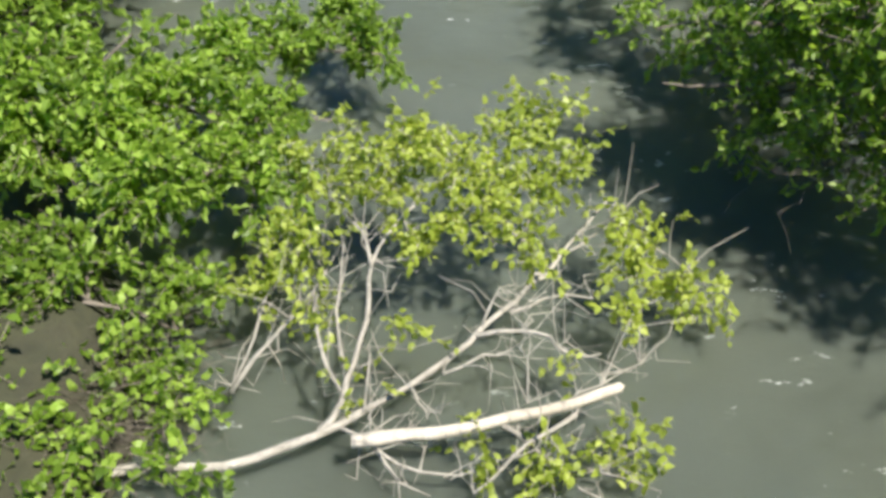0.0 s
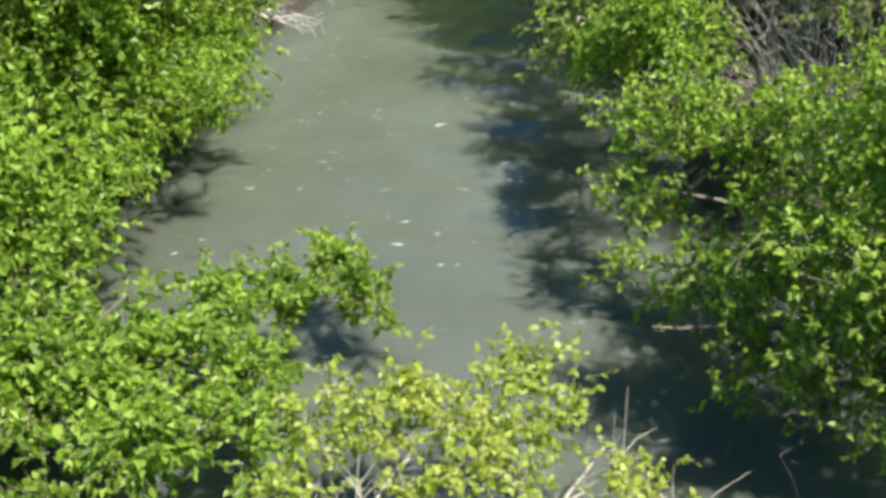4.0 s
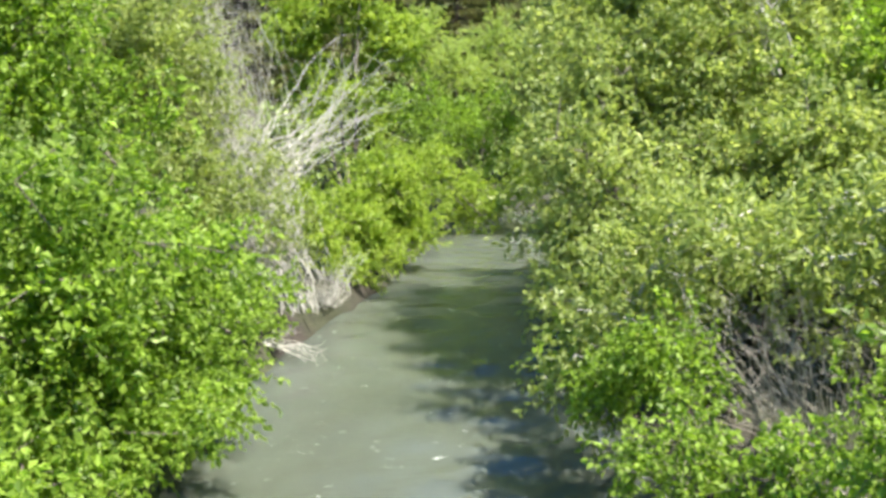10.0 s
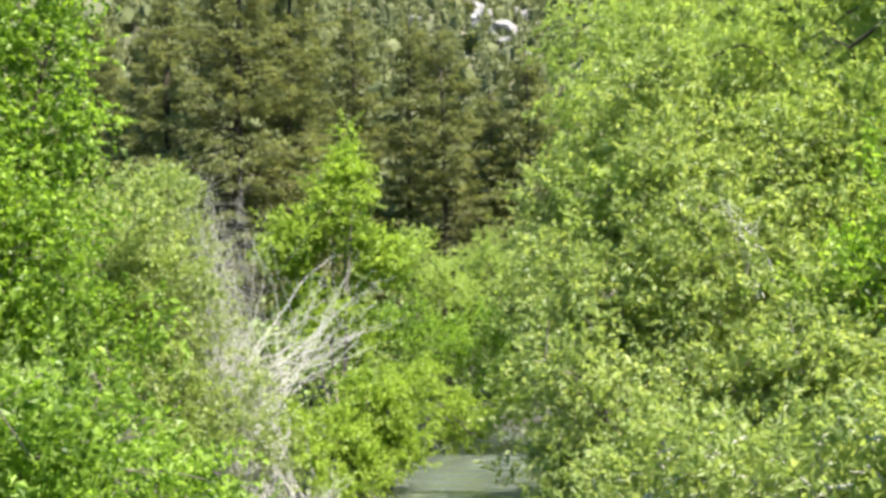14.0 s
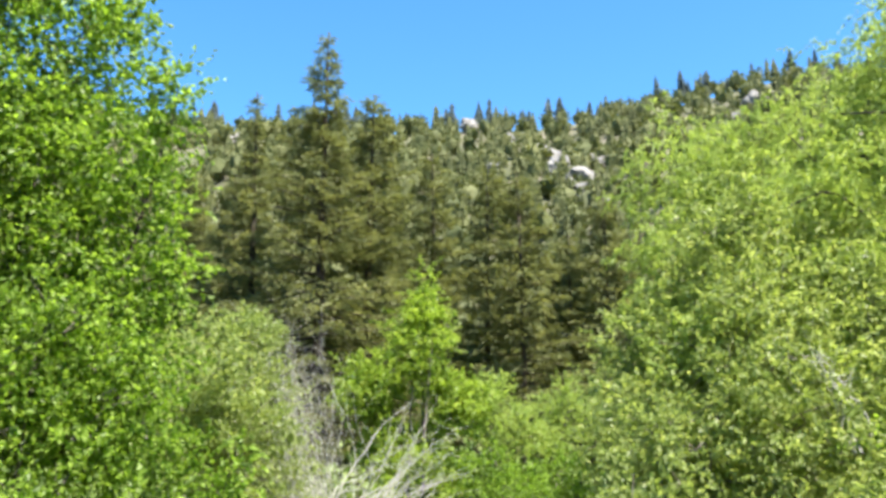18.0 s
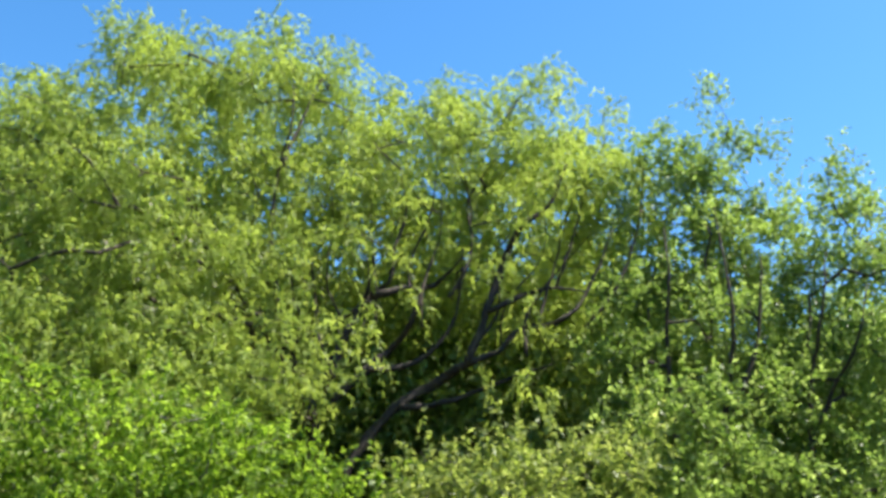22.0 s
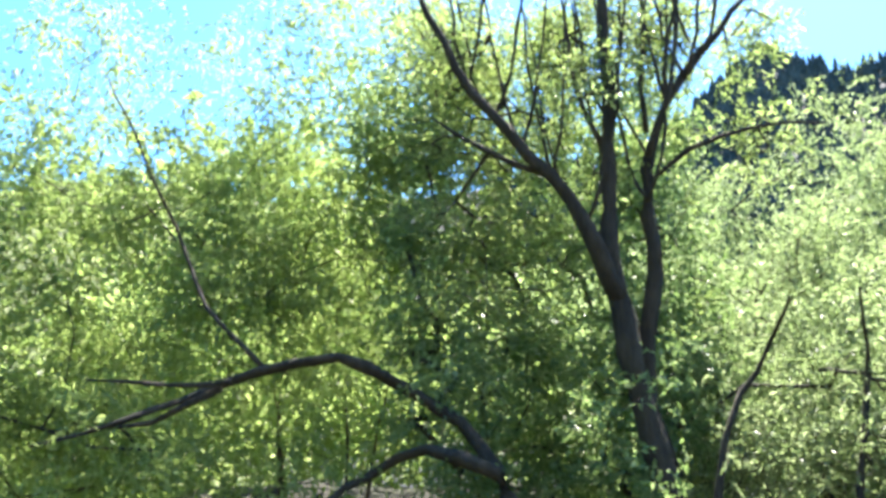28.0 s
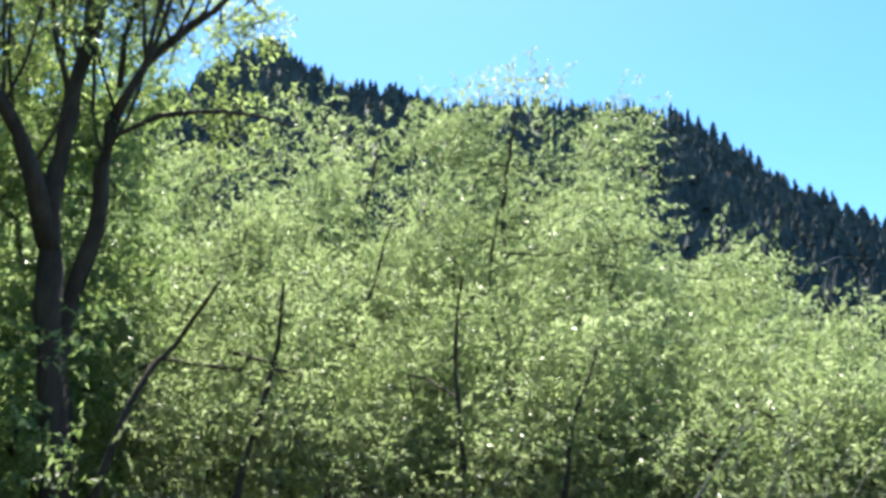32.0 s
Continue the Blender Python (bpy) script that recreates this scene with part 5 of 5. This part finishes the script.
fir_to(81, -11.3, 52, 27.2, 10.5, "tall olive-green fir with a sparse pointed crown", thin_top=1.1)
fir_to(82, -8.6, 56, 23.7, 5.0, "olive-green fir close beside the tallest one")
fir_to(83, -15.0, 58, 23.4, 4.6, "slim fir behind the tallest one", thin_top=1.0)
fir_to(79, -16.5, 62, 18.5, 5.0, "broad olive-green fir among scrub")
fir_to(84, -4.0, 62, 20.2, 4.6, "slim dark fir in a row")
fir_to(85, -1.2, 66, 19.4, 4.6, "slim dark fir in a row")
fir_to(86, 1.3, 60, 18.9, 5.2, "full olive-green fir in a row")
fir_to(87, 3.9, 64, 15.2, 4.4, "short dark fir in a row")
fir_to(88, 6.3, 62, 17.4, 5.0, "full dark fir at the row's end")
fir_to(89, 8.6, 68, 14.4, 3.4, "short fir half hidden by willows")
fir_to(90, -19.5, 66, 19.0, 4.6, "broad olive-green fir behind the alders")


# ---- woods on the hills ----
def small_fir(rng, tiers=6, sides=7):
    """A fir of unit height: ragged drooping skirts, one over the other."""
    out = []
    for k in range(tiers):
        z0 = 0.06 + 0.9 * k / tiers
        r = (0.21 * (1 - z0) ** 0.8 + 0.012) * rng.uniform(0.85, 1.15)
        th = np.arange(2 * sides) * np.pi / sides + rng.uniform(0, 6.283)
        rr = r * np.where(np.arange(2 * sides) % 2, rng.uniform(0.35, 0.7, 2 * sides), rng.uniform(0.75, 1.3, 2 * sides))
        ring = np.stack([rr * np.cos(th), rr * np.sin(th), z0 - 0.25 * rr + rng.uniform(-0.012, 0.012, 2 * sides)], 1)
        tip = np.array([[0, 0, min(1.0, z0 + 1.5 / tiers)]])
        i = np.arange(2 * sides)
        out.append((np.concatenate([ring, tip]), np.stack([i, (i + 1) % (2 * sides), np.full(2 * sides, 2 * sides)], 1)))
    return joined(*out)


def thin_fir(rng):
    return small_fir(rng, 5, 4)


def leafy_bush(rng, tufts=280, big=1.2):
    """A rounded bush of unit height, of small leafy tufts in puffs."""
    c = unit(rng.normal(size=(16, 3))) * np.array([0.42, 0.42, 0.36]) * rng.uniform(0.5, 1.0, (16, 1)) + np.array([0, 0, 0.42])
    u = unit(rng.normal(size=(tufts, 3)) + np.array([0, 0, 0.3]))
    pos = c[rng.integers(0, 16, tufts)] + u * 0.17 * rng.random((tufts, 1)) ** 0.4
    return blades(rng, pos, u + rng.normal(size=u.shape) * 0.7, rng.uniform(0.035, 0.07, tufts) * big, rng.uniform(0.022, 0.04, tufts) * big, 0.3)


def far_bush(rng):
    """A far juniper or pine of unit height: a dark uneven core within outward tufts."""
    bm = bmesh.new()
    bmesh.ops.create_icosphere(bm, subdivisions=1, radius=0.3)
    off = Vector(rng.uniform(0, 50, 3).tolist())
    for v in bm.verts:
        k = 1 + 0.8 * noise.noise(v.co * 7 + off)
        v.co = Vector((v.co.x * k, v.co.y * k, 0.4 + v.co.z * k * 1.2))
    bm.verts.index_update()
    core = np.array([v.co for v in bm.verts]), np.array([[v.index for v in f.verts] for f in bm.faces])
    bm.free()
    u = unit(rng.normal(size=(42, 3)) + np.array([0, 0, 0.25]))
    at = u * np.array([0.3, 0.3, 0.38]) * rng.uniform(0.7, 1.05, (42, 1)) + np.array([0, 0, 0.42])
    return joined(core, blades(rng, at, u + rng.normal(size=u.shape) * 0.35 + np.array([0, 0, 0.3]), rng.uniform(0.12, 0.22, 42), rng.uniform(0.07, 0.13, 42), 0.5))


def mid_bush(rng):
    return leafy_bush(rng, 130, 2.1)


def fine_bush(rng):
    return leafy_bush(rng, 620, 0.6)


def tall_bush(rng):
    return leafy_bush(rng, 430, 1.15)


def woods(name, seed, n, yaw, reach, size, material, label, make, spread=1.0):
    rng = np.random.default_rng(seed)
    kinds = [make(rng) for _ in range(6)]
    a = np.radians(rng.uniform(*yaw, n))
    r = reach[0] + (reach[1] - reach[0]) * rng.random(n) ** spread
    x, y = r * np.sin(a), r * np.cos(a)
    z = land(x, y) - 0.2
    out = []
    for i in range(n):
        v, f = kinds[i % 6]
        s = rng.uniform(*size)
        t = rng.uniform(0, 6.283)
        c, d = math.cos(t), math.sin(t)
        w = rng.uniform(0.8, 1.3)
        q = np.stack([(v[:, 0] * c - v[:, 1] * d) * w, (v[:, 0] * d + v[:, 1] * c) * w, v[:, 2]], 1) * s + np.array([x[i], y[i], z[i]])
        out.append((q, f))
    ob = new(name, to_mesh(name, *joined(*out), material))
    return tagged(ob, label, "trees", kind="stuff")


woods("far_woods", 91, 1000, (-45, 30), (110, 480), (7, 15), NEEDLE_FAR, "open pine and fir woods on the rocky hillside", small_fir, 0.75)
woods("far_scrub", 92, 1500, (-40, 30), (95, 470), (5, 13), NEEDLE_FAR, "round juniper scrub on the hillside", far_bush, 0.75)

woods("ridge_scrub", 108, 130, (-40, 30), (462, 482), (5, 10), NEEDLE_FAR, "junipers along the skyline of the ridge", far_bush)
woods("ridge_firs", 93, 130, (-40, 30), (465, 490), (6, 18), NEEDLE_HAZE, "firs along the skyline of the ridge", small_fir)
woods("slope_scrub", 94, 70, (74, 96), (150, 192), (3, 6), NEEDLE_HAZE, "dark scrub along the top of the grassy slope", mid_bush)
woods("slope_firs", 95, 16, (76, 98), (176, 192), (3, 7), NEEDLE_HAZE, "dark firs along the top of the grassy slope", small_fir)
woods("mountain_woods", 96, 4200, (112, 172), (230, 1090), (15, 30), NEEDLE_HAZE, "dark fir woods on the steep mountainside", thin_fir, 0.8)
woods("mountain_ridge_firs", 97, 420, (118, 172), (1040, 1110), (14, 26), NEEDLE_HAZE, "firs along the mountain skyline", small_fir)


def grass_tuft(rng):
    """A tuft of stiff grass blades of unit height."""
    ax = rng.normal(size=(9, 3)) * 0.35 + np.array([0, 0, 1.0])
    return blades(rng, rng.normal(size=(9, 3)) * np.array([0.2, 0.2, 0.0]), ax, rng.uniform(0.6, 1.1, 9), rng.uniform(0.08, 0.16, 9), 0.2)


woods("slope_grass", 104, 2200, (74, 98), (46, 190), (0.5, 1.3), GREEN_GRASS, "tufts of green grass on the open slope", grass_tuft, 0.8)
woods("slope_sage", 105, 160, (74, 98), (60, 190), (0.8, 1.8), NEEDLE_FAR, "low dark sagebrush on the open slope", mid_bush, 0.8)
woods("thicket", 98, 85, (-26, 34), (46, 88), (4, 9), LEAF_FAR, "bushy green thicket on the valley floor", leafy_bush)
woods("thicket", 100, 45, (-45, -18), (20, 45), (3, 6), LEAF_FAR, "bushy green thicket behind the alders", fine_bush)
woods("thicket", 101, 75, (20, 70), (26, 48), (9, 13), LEAF_FAR, "bushy green thicket behind the big willow", tall_bush)
woods("thicket", 102, 45, (76, 92), (26, 42), (3, 5), LEAF_FAR, "low thicket at the foot of the grassy slope", fine_bush)
woods("thicket", 103, 40, (118, 156), (18, 30), (5, 8), LEAF_SILVER, "bushy green thicket behind the near willows", tall_bush)
fir_to(99, 80.4, 165, 22.6, 3.4, "lone dark spruce on the grassy slope's crest", needles=NEEDLE_HAZE, dense=1.1, thin_top=0.95)
woods("thicket", 106, 66, (86, 119), (16.5, 28), (4.5, 7.5), LEAF_PALE, "bushy green thicket behind the leaning willow", fine_bush)


def tall_shrubs(seed, n, yaw, reach, size):
    """Tall leafy shrubs side by side, each with its stems and crown."""
    rng = np.random.default_rng(seed)
    for i in range(n):
        y = yaw[0] + (yaw[1] - yaw[0]) * (i + rng.uniform(0.1, 0.9)) / n
        b = on_land(y, rng.uniform(*reach))
        h = rng.uniform(*size)
        ob = thing("tall_shrub", b, "tall green leafy shrub close behind the big willow", "bush", "tall shrubs behind the willow")
        v, f = leafy_bush(rng, 2300, 0.42)
        for k in range(3):
            to = b + np.array([rng.normal() * 0.12 * h, rng.normal() * 0.12 * h, h * rng.uniform(0.6, 0.8)])
            part("stem", limb_mesh("stem", [b - np.array([0, 0, 0.3]), b * 0.5 + to * 0.5 + rng.normal(size=3) * 0.2, to], 0.07, 0.015, BARK_GREY, 6, 0.03, rng, 0.8), ob)
        part("crown", to_mesh("crown", v * np.array([h * 0.95, h * 0.95, h]) + b, f, LEAF_FAR), ob)


tall_shrubs(107, 28, (33, 61), (24, 27), (12, 14.5))


# ---- rock outcrops ----
def rock(seed, yaw, dist, size, label):
    rng = np.random.default_rng(seed)
    b = on_land(yaw, dist)
    bm = bmesh.new()
    bmesh.ops.create_icosphere(bm, subdivisions=3, radius=1.0)
    off = Vector(rng.uniform(0, 50, 3).tolist())
    for v in bm.verts:
        c = noise.cell_vector(v.co * 1.7 + off)
        k = 1 + 0.45 * noise.fractal(v.co * 1.6 + off, 0.8, 2.0, 4) + 0.12 * c.x
        v.co = Vector((v.co.x * size[0], v.co.y * size[1], v.co.z * size[2])) * k
    me = bpy.data.meshes.new("rock_outcrop")
    bm.to_mesh(me)
    bm.free()
    me.materials.append(ROCK)
    ob = new("rock_outcrop", me)
    ob.matrix_world = pose(b[0], b[1], b[2] + size[2] * 0.6, 0, 0, float(rng.uniform(0, 360)))
    return tagged(ob, label, "rock", "outcrops on the hillside")


OUTCROPS = [(4.9, 17.2, 6), (5.3, 16.8, 4), (5.7, 16.5, 3), (4.4, 17.6, 3.5), (4.0, 18.2, 3), (3.0, 19.1, 5), (3.5, 18.6, 4), (2.4, 19.6, 3.5), (1.9, 20.0, 3), (6.3, 16.2, 3), (3.9, 17.2, 2.5), (-1.9, 21.3, 4), (-0.5, 18.7, 3), (0.3, 20.4, 3.5), (7.6, 17.4, 3),
            (6.8, 18.2, 3), (6.2, 18.9, 3), (5.4, 19.4, 2.5), (13.5, 21.0, 3.5), (15.5, 21.5, 4), (14.5, 20.8, 3), (-16.5, 20, 3.5), (-17.5, 19.2, 3), (-13.9, 19.6, 3)]
for k, (a, up, w) in enumerate(OUTCROPS):
    ds = np.linspace(100, 470, 400)
    x, y = ds * math.sin(radians(a)), ds * math.cos(radians(a))
    el = np.degrees(np.arctan2(land(x, y) - EYE.z, ds))
    d = float(ds[int(np.argmin(np.abs(el - up)))])
    rock(200 + k, a, d, (w * 1.3, w * 0.95, w * 1.05), "pale grey granite outcrop on the wooded hillside")
